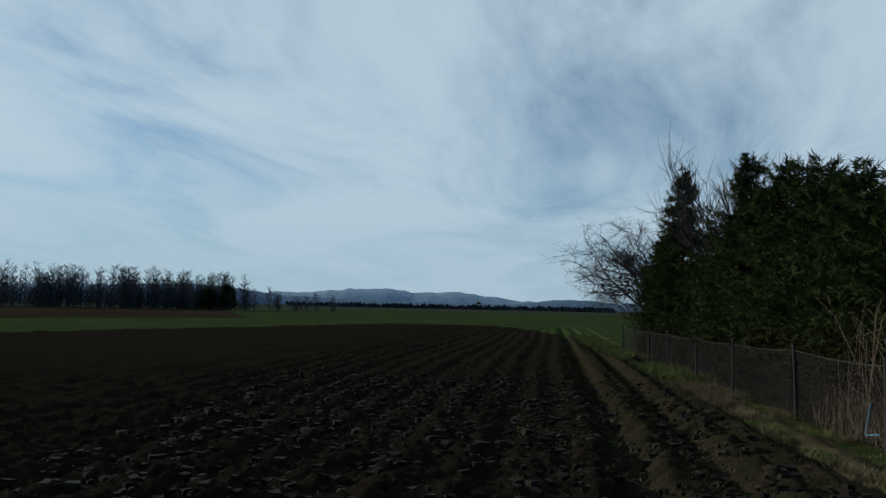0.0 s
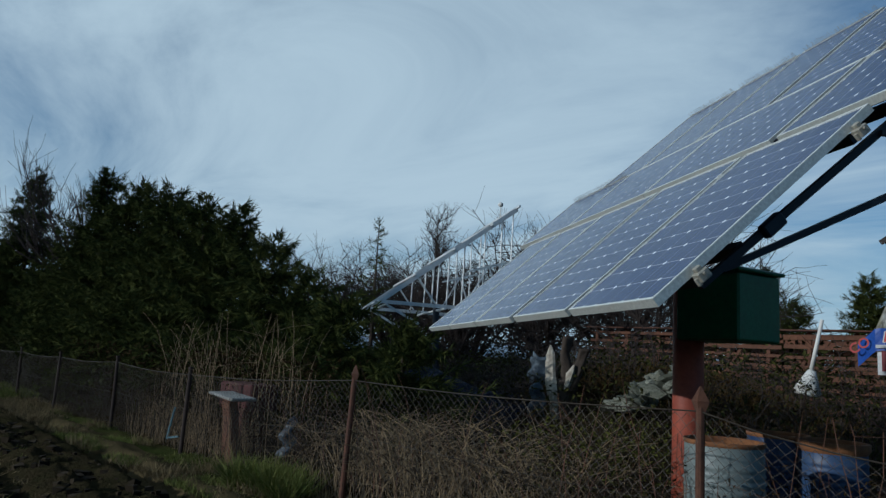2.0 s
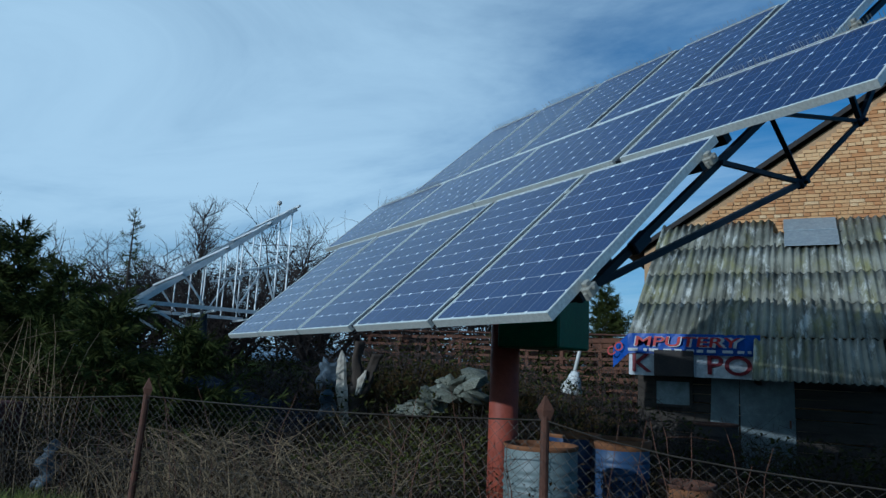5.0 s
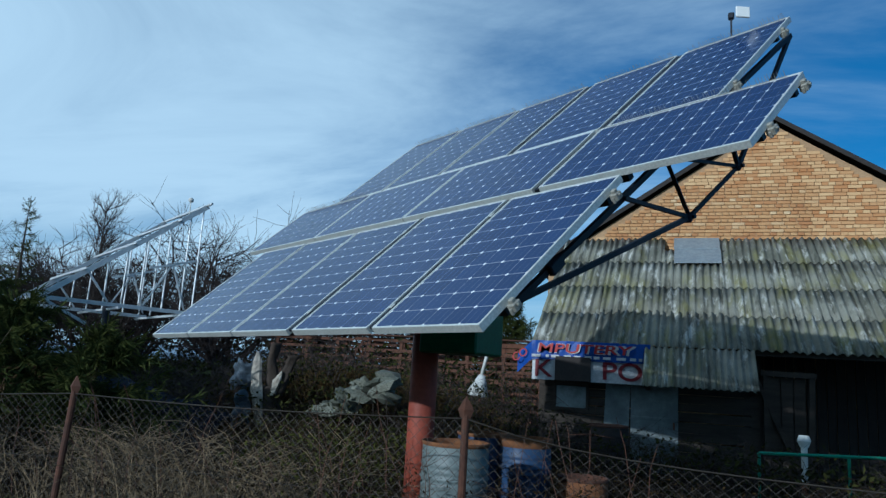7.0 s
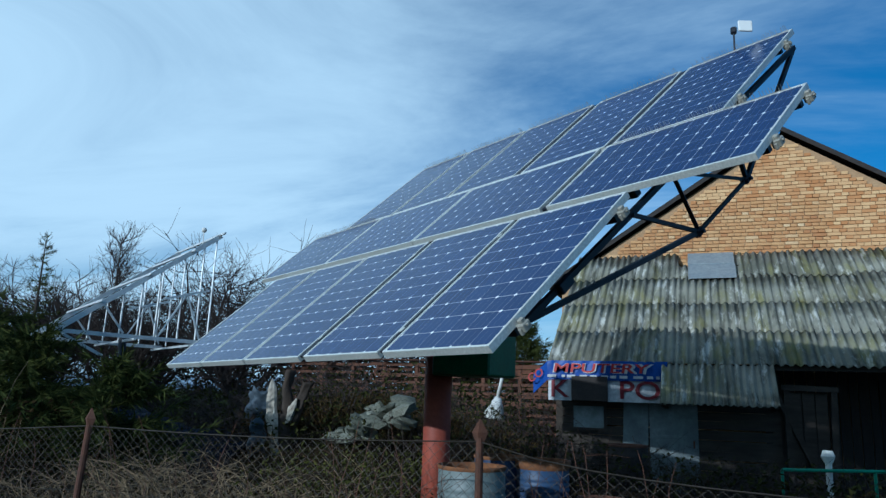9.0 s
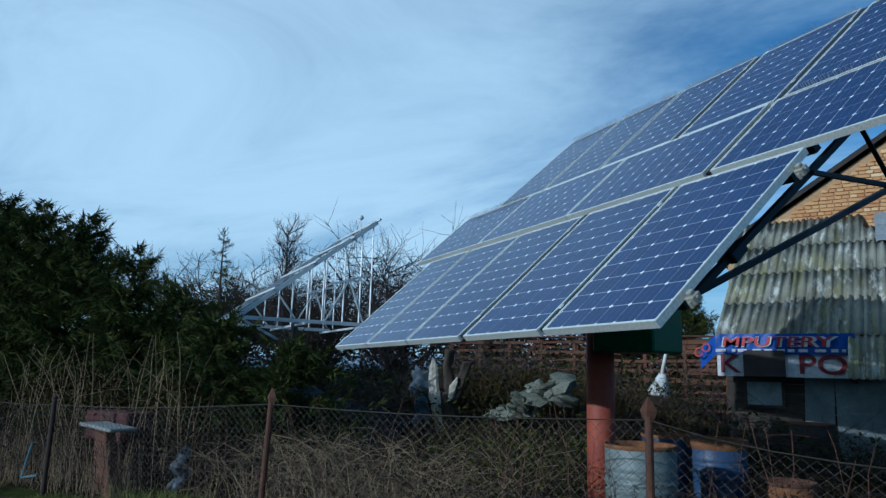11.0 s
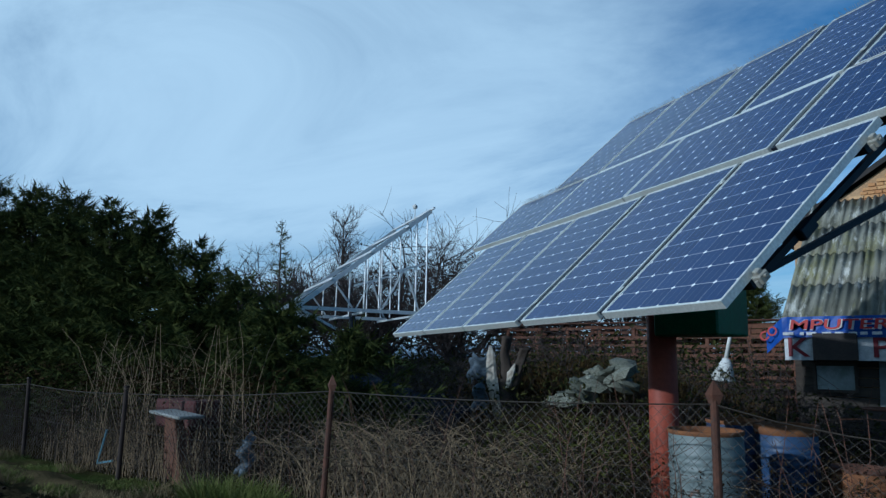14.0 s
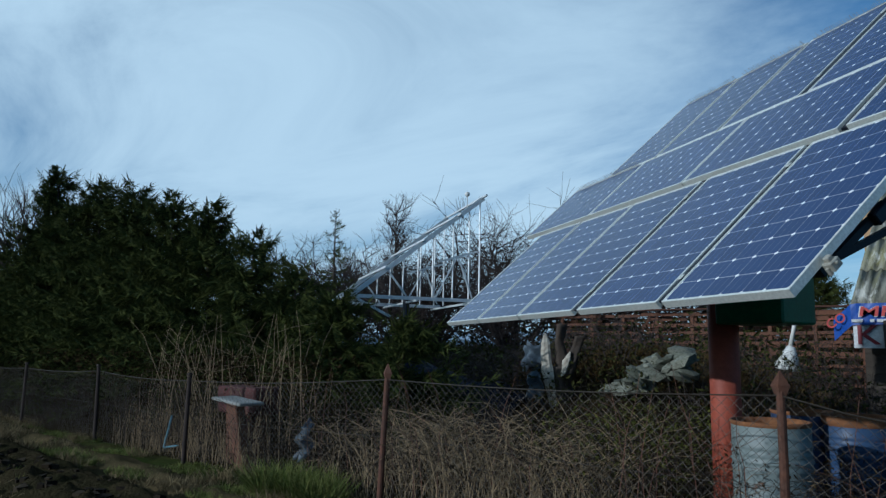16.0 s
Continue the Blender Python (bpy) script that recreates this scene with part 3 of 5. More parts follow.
# pole, turning head, drive cabinet
bm = bmesh.new()
tube(bm, (0, 0, -0.3), (0, 0, 2.35), 0.125, n=28)
part("pole", bm, M_REDPOLE, tracker, "red oxide painted round steel pole", smooth=True)
bm = bmesh.new()
tube(bm, (0, 0, 2.35), (0, 0, 2.62), 0.17, n=24)
box(bm, (0.0, 0.0, 2.72), (0.34, 0.5, 0.22), bevel=0.02)
part("turning_head", bm, M_DARKSTEEL, tracker)
bm = bmesh.new()
beam(bm, Vector((0, 0, 2.7)), pv_point(2.6, 1.9, -0.17) - POLE, 0.12, 0.12)
beam(bm, Vector((0, 0, 2.7)), pv_point(2.6, 0.62, -0.17) - POLE, 0.10, 0.10)
part("head_arm", bm, M_DARKSTEEL, tracker)
bm = bmesh.new()
box(bm, (0.37, -0.08, 1.92), (0.58, 0.52, 0.52), Matrix.Rotation(radians(-12), 4, "Z"), 0.015)
cab = part("drive_cabinet", bm, M_GREEN, tracker, "dark green sheet-metal drive cabinet")
bm = bmesh.new()
box(bm, (0.37, -0.08, 2.20), (0.64, 0.58, 0.03), Matrix.Rotation(radians(-12), 4, "Z"), 0.01)
part("lid", bm, M_GREEN, cab)
# wind vane lamp on the top edge
bm = bmesh.new()
p = pv_point(0.31, V2 + PV_L + 0.02, 0)
beam(bm, p - POLE, p - POLE + Vector((0, 0, 0.19)), 0.015, 0.015)
box(bm, p - POLE + Vector((0, 0, 0.18)), (0.05, 0.05, 0.06), bevel=0.01)
part("sensor_mast", bm, M_DARKSTEEL, tracker)
bm = bmesh.new()
box(bm, p - POLE + Vector((0.095, 0.03, 0.225)), (0.12, 0.02, 0.10), Matrix.Rotation(radians(20), 4, "Z"), 0.005)
part("sensor_plate", bm, Mat("white_plastic", (0.75, 0.75, 0.72), 0.5).m, tracker, "white sensor plate")


# ---------------------------------------------------------------- fence
POSTS = [(8.2, 1.08), (4.3, 1.07), (0.0, 1.30), (-3.36, 1.25), (-6.83, 1.09), (-9.42, 1.12), (-12.3, 1.07), (-15.0, 1.06), (-17.8, 1.05), (-20.4, 1.05), (-23.0, 1.05), (-25.4, 1.08)]
fence = thing("chain_link_fence", (0, 0, 0), "sagging rusty chain-link fence on iron posts along a field", "fence")
random.seed(11)
M_DARKIRON = two_tone("dark_old_iron", (0.045, 0.03, 0.024), (0.028, 0.02, 0.017), 9, 0.85, 60, 0.4, 0.004)
for k, (x, h) in enumerate(POSTS):
    bm = bmesh.new()
    lx, ly = random.uniform(-0.03, 0.03), random.uniform(-0.03, 0.03)
    if k == 3:
        lx = 0.09
    tube(bm, (x - lx, -ly, -0.3), (x, 0, h - 0.05), 0.028, 0.026, 10)
    if k in (2, 3):
        # flattened pointed head
        r = bmesh.ops.create_cone(bm, cap_ends=True, segments=4, radius1=0.058, radius2=0.004, depth=0.09)
        bmesh.ops.transform(bm, matrix=Matrix.Translation((x, 0, h - 0.01)) @ Matrix.Diagonal((1, 0.7, 1, 1)), verts=r["verts"])
        r = bmesh.ops.create_cone(bm, cap_ends=True, segments=4, radius1=0.024, radius2=0.058, depth=0.08)
        bmesh.ops.transform(bm, matrix=Matrix.Translation((x, 0, h - 0.09)) @ Matrix.Diagonal((1, 0.7, 1, 1)), verts=r["verts"])
    else:
        box(bm, (x, 0, h - 0.03), (0.06, 0.05, 0.03), bevel=0.006)
    part("post", bm, M_RUST if k < 4 else M_DARKIRON, fence, "rusty iron post with a pointed head" if k in (2, 3) else "dark iron post")


def mesh_bay(xa, ha, xb, hb, sag, slack=False):
    """Woven diamond mesh of one bay, wire by wire."""
    s = Sticks()
    n = max(4, int(abs(xb - xa) / 0.039))
    rows = 30
    x0, x1 = min(xa, xb), max(xa, xb)
    h0, h1 = (ha, hb) if xa < xb else (hb, ha)
    phase = random.random() * 6

    def at(i, j):
        t = i / n
        fall = 1 - math.exp(-5.5 * t) if slack else t
        top = (h0 + (h1 - h0) * fall) - 0.12 - sag * math.sin(math.pi * t)
        z = 0.02 + (top - 0.02) * j / rows
        return (x0 + (x1 - x0) * t + 0.008 * math.sin(7 * z + phase), 0.045 * math.sin(t * 5 + phase) * math.sin(math.pi * j / rows) + 0.03 * math.sin(t * 2.2 + 3 * z), z)

    for i in range(n):
        pts = []
        for j in range(rows + 1):
            p = at(i + ((j + i) % 2), j)
            pts.append((p[0], p[1] + (0.004 if j % 2 else -0.004), p[2]))
        s.path(pts, 0.0020, 0.0020, 3)
    top = [at(n * q / 12, rows) for q in range(13)]
    s.path([(a, b, c + 0.01) for a, b, c in top], 0.0045, 0.0045, 4)
    mid = [at(n * q / 12, rows * 0.55) for q in range(13)]
    s.path(mid, 0.002, 0.002, 3)
    return s.mesh("wire_mesh", M_WIRE)


for k in range(len(POSTS) - 1):
    (xa, ha), (xb, hb) = POSTS[k], POSTS[k + 1]
    sag = 0.0 if k == 1 else 0.03
    part("wire_mesh", mesh_bay(xa, ha, xb, hb, sag, k == 1), None, fence)


# ---------------------------------------------------------------- trees and shrubs
def spruce(x, y, h, r, seed, label, trunk_lean=0.0, sparse=1.0):
    """A spruce: straight trunk, whorls of drooping boughs, ragged needle sprays."""
    rnd = random.Random(seed)
    t = thing("spruce_tree", (x, y, 0), label, "tree", "spruces behind the fence")
    bm = bmesh.new()
    tube(bm, (0, 0, -0.2), (trunk_lean, 0, h * 0.97), 0.055 * h / 4 + 0.03, 0.012, 9)
    part("trunk", bm, M_BARK, t)
    s = Sticks()
    z = 0.25
    while z < h * 0.985:
        f = z / h
        reach = r * (1 - f) ** 0.72 * (0.55 + 0.45 * min(1, f * 5)) + 0.12
        n = max(1, int((7 + 4 * (1 - f)) * sparse))
        for k in range(n):
            a = rnd.random() * 6.283
            L = reach * rnd.uniform(0.55, 1.18)
            rise = rnd.uniform(-0.25, 0.55) * L + f * 0.35 * L
            base = Vector((trunk_lean * f, 0, z + rnd.uniform(-0.25, 0.25)))
            d = Vector((math.cos(a), math.sin(a), 0))
            side = Vector((-d.y, d.x, 0))
            pts = []
            for q in range(5):
                w = q / 4
                pts.append(base + d * (L * w) + Vector((0, 0, rise * w - 0.28 * L * w * w + 0.10 * L * w ** 4)))
            s.path(pts, 0.012, 0.003, 3)
            for q in range(4):
                e = pts[4] + d * rnd.uniform(0.02, 0.16) + side * rnd.uniform(-0.08, 0.08) + Vector((0, 0, rnd.uniform(0.02, 0.20)))
                s.blade(pts[4] - d * 0.05, e, rnd.uniform(0.015, 0.03), (side + Vector((0, 0, rnd.uniform(-1, 1)))).normalized())
            m = int((18 + 40 * L) * (1.0 if sparse > 0.9 else 0.6))
            for q in range(m):
                w = rnd.uniform(0.12, 1.0)
                i = min(3, int(w * 4))
                p = pts[i].lerp(pts[i + 1], w * 4 - i)
                sg = rnd.choice((-1, 1))
                ln = (0.12 + 0.26 * (1 - w) + 0.10 * rnd.random()) * min(1.0, 0.4 + L * 0.7)
                q2 = p + side * (sg * ln * rnd.uniform(0.3, 1.0)) + d * (ln * rnd.uniform(0.3, 0.9)) + Vector((0, 0, rnd.uniform(-0.75, 0.65) * ln))
                s.blade(p, q2, rnd.uniform(0.010, 0.028), (side * sg + Vector((0, 0, rnd.uniform(-1, 1)))).normalized())
                s.blade(p, p.lerp(q2, 0.8) + Vector((0, 0, rnd.uniform(-0.09, 0.05))), rnd.uniform(0.012, 0.032), Vector((rnd.uniform(-1, 1), rnd.uniform(-1, 1), rnd.uniform(-1, 1))).normalized())
        z += rnd.uniform(0.07, 0.15) / (0.5 + 0.5 * sparse)
    # leader and upright shoots
    for k in range(7):
        a = rnd.random() * 6.283
        b = Vector((trunk_lean * 0.95, 0, h * rnd.uniform(0.9, 0.98)))
        e = b + Vector((0.22 * math.cos(a), 0.22 * math.sin(a), rnd.uniform(0.12, 0.34)))
        s.path([b, e], 0.01, 0.003, 3)
        for q in range(9):
            w = rnd.random()
            p = b.lerp(e, w)
            s.blade(p, p + Vector((rnd.uniform(-0.08, 0.08), rnd.uniform(-0.08, 0.08), rnd.uniform(0.02, 0.09))), 0.02, Vector((rnd.uniform(-1, 1), rnd.uniform(-1, 1), 0.2)).normalized())
    part("crown", s.mesh("crown", M_SPRUCE), None, t)
    return t


def grow(s, p, d, length, r, level, rnd, spread, droop, up, most):
    """One limb with its side limbs, down to the twigs."""
    n = 4 if level < most else 3
    pts = [Vector(p)]
    dd = Vector(d).normalized()
    for k in range(n):
        dd = (dd + Vector((rnd.uniform(-1, 1), rnd.uniform(-1, 1), rnd.uniform(-1, 1))) * 0.22 + Vector((0, 0, up - droop * level))).normalized()
        pts.append(pts[-1] + dd * (length / n))
    s.path(pts, r, r * (0.45 if level < most else 0.5), 5 if level == 0 else 4 if level == 1 else 3)
    if level >= most:
        return
    kids = rnd.randint(4, 6) if level == 0 else rnd.randint(4, 7)
    for k in range(kids):
        w = rnd.uniform(0.25, 1.0)
        i = min(n - 1, int(w * n))
        q = pts[i].lerp(pts[i + 1], w * n - i)
        ax = Vector((rnd.uniform(-1, 1), rnd.uniform(-1, 1), rnd.uniform(-0.5, 0.8))).normalized()
        nd = (dd * (1 - spread) + ax * spread).normalized()
        grow(s, q, nd, length * rnd.uniform(0.48, 0.78), max(r * 0.5, 0.0035), level + 1, rnd, spread, droop, up, most)


def bare_tree(name, x, y, h, seed, label, limbs=7, lean=(0, 0), most=3, spread=0.6, droop=0.0, up=0.06, material=None, limb=(0.30, 0.5), low=0.6, stem=1.0, z0=0.0, group="bare trees", trunk=0.3):
    rnd = random.Random(seed)
    t = thing(name, (x, y, z0), label, "tree", group)
    bm = bmesh.new()
    top = Vector((lean[0], lean[1], h * trunk))
    tube(bm, (0, 0, -0.2), top, (0.02 * h + 0.02) * stem, (0.014 * h + 0.012) * (stem if stem == 1.0 else 0.12), 9)
    part("trunk", bm, M_BARK, t)
    s = Sticks()
    for k in range(limbs):
        a = rnd.random() * 6.283
        d = Vector((math.cos(a) * 0.75 + lean[0] * 0.4, math.sin(a) * 0.75 + lean[1] * 0.4, rnd.uniform(0.5, 1.5)))
        grow(s, Vector((0, 0, 0)).lerp(top, rnd.uniform(low, 1.0)), d, h * rnd.uniform(*limb), (0.010 if limb[1] > 0.2 else 0.003) * h, 0, rnd, spread, droop, up, most)
    part("crown", s.mesh("crown", material or M_TWIG), None, t)
    return t


SPRUCES = [(-24.2, 1.3, 4.2, 1.5, "low dark spruce at the end of the row"), (-22.3, 1.45, 6.2, 1.35, "slim pointed spruce with gaps"), (-20.3, 1.8, 3.9, 1.5, "low dark bushy spruce"),
           (-16.6, 1.75, 5.45, 1.6, "tall dark spruce with a spiky top"), (-18.4, 1.9, 3.6, 1.6, "low dark bushy spruce"), (-14.6, 2.0, 4.85, 2.2, "broad dark spruce"),
           (-13.2, 2.1, 4.6, 2.2, "broad dark spruce, sunlit in front"), (-11.7, 2.2, 4.2, 2.1, "broad olive-green spruce"), (-10.4, 2.3, 3.85, 1.9, "low broad spruce"),
           (-9.3, 2.4, 3.2, 1.7, "low spruce in the hedge"), (-8.1, 2.5, 2.6, 1.5, "low spruce"), (-6.9, 2.3, 2.1, 1.3, "small spreading spruce"), (-5.7, 2.6, 1.7, 1.2, "small low spruce")]
for k, (x, y, h, r, lab) in enumerate(SPRUCES):
    spruce(x, y, h, r, 40 + k, lab + " behind the fence", trunk_lean=random.uniform(-0.15, 0.15))
spruce(-19.4, 12.7, 6.4, 1.05, 71, "thin tall spruce beyond the orchard", sparse=0.28)
for x, y, h, r in ((-6.2, 18.5, 3.6, 1.6), (-4.4, 19.5, 4.3, 1.7), (-2.6, 19.0, 3.4, 1.5), (-7.8, 20.5, 4.8, 1.3)):
    spruce(x, y, h, r, int(90 + x), "green conifer far behind the yard")

bare_tree("bare_tree", -26.6, 2.3, 5.6, 5, "leafless spreading tree at the field's edge", 10, (-0.5, -0.9), 4, 0.62, 0.03, 0.03)
bare_tree("bare_tree", -19.4, 2.6, 6.2, 6, "leafless tree standing among the spruces", 9, (0, 0), 3, 0.42, 0, 0.14)
bare_tree("larch_tree", -17.0, 13.5, 6.7, 7, "slender leafless larch behind the frame", 42, (0.1, 0), 2, 0.55, 0.0, 0.10, trunk=0.96, limb=(0.07, 0.16), low=0.25, stem=0.45)
for k, (x, y, h) in enumerate(((-21, 15, 5.6), (-18.4, 15.5, 6.0), (-15.8, 14.5, 5.6), (-13.2, 16, 5.6), (-11.3, 17, 6.0), (-9.6, 16, 5.4), (-24, 17, 6.5), (-8.2, 18.5, 5.4), (-14.4, 12.2, 4.6), (-22.5, 12.5, 5.4), (-12.0, 13.8, 4.8))):
    bare_tree("fruit_tree", x, y, h * 1.18, 80 + k, "leafless old fruit tree with tangled twigs", 9, (0, 0), 3, 0.68, 0.0, 0.05, group="orchard trees", trunk=0.22)


def far_wood(x0, y0, x1, y1, n, h, seed, label):
    """A far strip of leafless wood: stems and twigs of many trees."""
    rnd = random.Random(seed)
    s = Sticks()
    for k in range(n):
        t = (k + rnd.random()) / n
        x, y = x0 + (x1 - x0) * t + rnd.uniform(-6, 6), y0 + (y1 - y0) * t + rnd.uniform(-6, 6)
        hh = h * rnd.uniform(0.35, 1.12)
        s.path([(x, y, -0.5), (x + rnd.uniform(-0.6, 0.6), y, hh * 0.92)], 0.11, 0.03, 3)
        for q in range(60):
            z = hh * rnd.uniform(0.05, 0.95)
            a, ln = rnd.random() * 6.28, hh * rnd.uniform(0.10, 0.30) * (1.25 - z / hh)
            x2, y2 = x + rnd.uniform(-0.5, 0.5), y + rnd.uniform(-0.5, 0.5)
            s.path([(x2, y2, z), (x2 + math.cos(a) * ln, y2 + math.sin(a) * ln, z + ln * rnd.uniform(0.4, 1.3))], 0.055, 0.025, 3)
    tagged(new("far_wood", s.mesh("far_wood", M_FARWOOD)), label, "trees", kind="stuff")


M_FARWOOD = two_tone("far_leafless_wood", (0.075, 0.07, 0.07), (0.10, 0.09, 0.085), 0.05, 0.95, 0.4, 0.0)
far_wood(-125, -101, -139, -82, 125, 8.4, 1, "leafless wood across the field")
far_wood(-139, -79, -146, -64, 115, 8.0, 2, "leafless wood across the field")
far_wood(-149, -60, -152, -54, 9, 5.5, 3, "a few far leafless trees in the meadow")
far_wood(-152, -52, -154, -46, 7, 4.5, 4, "a clump of far leafless trees")
for x, y, h in ((-139, -66, 4.2), (-141, -62.5, 4.8)):
    s = Sticks()
    rnd = random.Random(int(h * 10))
    for q in range(500):
        a, z = rnd.random() * 6.28, rnd.uniform(0.3, h)
        rr = 1.9 * math.sin(min(1, (h - z) / h * 1.3 + 0.12) * 1.7) * rnd.uniform(0.5, 1)
        p0 = Vector((math.cos(a) * rr * 0.7, math.sin(a) * rr * 0.7, z))
        s.blade(p0, p0 + Vector((math.cos(a) * 0.8, math.sin(a) * 0.8, rnd.uniform(0, 0.8))), 0.5, Vector((-math.sin(a), math.cos(a), rnd.uniform(-0.6, 0.6))).normalized())
    t = thing("far_pine", (x, y, 0), "dark round evergreen far across the field", "tree", "far evergreens")
    bm = bmesh.new()
    tube(bm, (0, 0, -0.3), (0, 0, h * 0.8), 0.25, 0.06, 7)
    part("trunk", bm, M_BARK, t)
    part("crown", s.mesh("crown", M_SPRUCE), None, t)
# hedge lines and a white house on the plain
rnd = random.Random(3)
s = Sticks()
for k in range(900):
    a = radians(rnd.uniform(-18, 8))
    d = rnd.choice((700, 760, 900, 1200))
    x, y = -math.cos(a) * d, math.sin(a) * d
    h = rnd.uniform(2, 6)
    s.blade((x, y, -1), (x + rnd.uniform(-2, 2), y + rnd.uniform(-3, 3), h), rnd.uniform(3, 8), (0.1, 1, 0))
tagged(new("far_hedges", s.mesh("far_hedges", M_FARWOOD)), "dark hedges and bushes far out on the plain", "hedge", kind="stuff")
M_WHITEWALL = two_tone("white_render", (0.75, 0.74, 0.70), (0.66, 0.65, 0.6), 0.4, 0.8, 2, 0.0)
house = thing("far_house", (-1180, -55, 0), "tiny white house far out on the plain", "house")
bm = bmesh.new()
box(bm, (0, 0, 4), (12, 9, 9))
part("wall", bm, M_WHITEWALL, house)
bm = bmesh.new()
vs = [bm.verts.new(c) for c in ((-6.5, -5, 8.4), (6.5, -5, 8.4), (6.5, 5, 8.4), (-6.5, 5, 8.4), (-6.5, 0, 13), (6.5, 0, 13))]
for f in ((0, 1, 5, 4), (2, 3, 4, 5), (0, 4, 3), (1, 2, 5), (3, 2, 1, 0)):
    bm.faces.new([vs[k] for k in f])
part("roof", bm, M_RUST, house)


# ---------------------------------------------------------------- barn and lean-to
M_BRICK = Mat("yellow_brick", (0.42, 0.24, 0.11), 0.9, 0, 0.2)
_e = M_BRICK.each()
_b = M_BRICK.ramp(_e, [(0.0, (0.42, 0.19, 0.075)), (0.2, (0.52, 0.28, 0.115)), (0.5, (0.58, 0.345, 0.155)), (0.72, (0.48, 0.23, 0.09)), (0.9, (0.55, 0.32, 0.14)), (1.0, (0.70, 0.51, 0.29))])
M_BRICK.color(M_BRICK.mix(M_BRICK.span(M_BRICK.noise(30, 4), 0.4, 0.75, 0, 0.5), _b, (0.22, 0.13, 0.075))).bump(M_BRICK.noise(60, 4), 0.3, 0.004)
M_BRICK = M_BRICK.m
M_MORTAR = two_tone("old_mortar", (0.47, 0.31, 0.17), (0.38, 0.235, 0.12), 2, 0.95, 40, 0.3, 0.004)
M_ASB = Mat("fibre_cement_sheet", (0.27, 0.27, 0.24), 0.93, 0, 0.2)
_pos = M_ASB.node("ShaderNodeNewGeometry").outputs["Position"]


def roof_noise(scale, detail, rough, stretch):
    mp = M_ASB.node("ShaderNodeMapping")
    mp.inputs["Scale"].default_value = stretch
    M_ASB.link(_pos, mp.inputs[0])
    n = M_ASB.node("ShaderNodeTexNoise", Scale=scale, Detail=detail, Roughness=rough)
    M_ASB.link(mp.outputs[0], n.inputs["Vector"])
    return n.outputs["Fac"]


_g = M_ASB.mix(M_ASB.span(roof_noise(0.9, 5, 0.6, (1, 1, 1)), 0.38, 0.62), (0.24, 0.235, 0.195), (0.10, 0.10, 0.08))
_g = M_ASB.mix(M_ASB.span(M_ASB.each(), 0, 1, 0, 0.3), _g, (0.30, 0.28, 0.21))
_g = M_ASB.mix(M_ASB.span(roof_noise(2.2, 6, 0.7, (3.0, 0.45, 0.45)), 0.5, 0.64, 0, 0.85), _g, (0.05, 0.05, 0.038))
_g = M_ASB.mix(M_ASB.span(roof_noise(1.3, 5, 0.65, (2.2, 0.6, 0.6)), 0.5, 0.66, 0, 0.7), _g, (0.19, 0.175, 0.055))
_g = M_ASB.mix(M_ASB.span(roof_noise(2.6, 7, 0.72, (2.4, 0.55, 0.55)), 0.54, 0.66, 0, 0.8), _g, (0.52, 0.51, 0.46))
M_ASB.color(_g).bump(M_ASB.noise(40, 5), 0.3, 0.006)
M_ASB = M_ASB.m
M_OLDWOOD = two_tone("grey_weathered_boards", (0.060, 0.048, 0.037), (0.026, 0.021, 0.018), 2, 0.9, 20, 0.5, 0.006, stretch=(1, 1, 6))
M_BROWNWOOD = two_tone("brown_old_timber", (0.15, 0.068, 0.040), (0.085, 0.042, 0.028), 2, 0.9, 20, 0.4, 0.006)
M_TIN = two_tone("grey_tin_sheet", (0.20, 0.23, 0.235), (0.11, 0.13, 0.135), 3, 0.5, 14, 0.15, 0.004, metal=0.4)
M_TAR_AND_SHADE = two_tone("black_tar_and_shade", (0.03, 0.026, 0.024), (0.045, 0.035, 0.03), 4, 0.8, 30, 0.2, 0.004)
BY = 11.5          # front face of the brick gable
APEX = Vector((3.18, BY, 7.42))
EAVE_L = Vector((-1.95, BY, 4.05))
EAVE_R = Vector((8.4, BY, 4.05))


def gable_z(x):
    return APEX.z - abs(x - APEX.x) * (APEX.z - EAVE_L.z) / (APEX.x - EAVE_L.x)


barn = thing("brick_barn", (APEX.x, BY, 0), "old yellow-brick barn with a steep gable and dark verge boards", "barn")


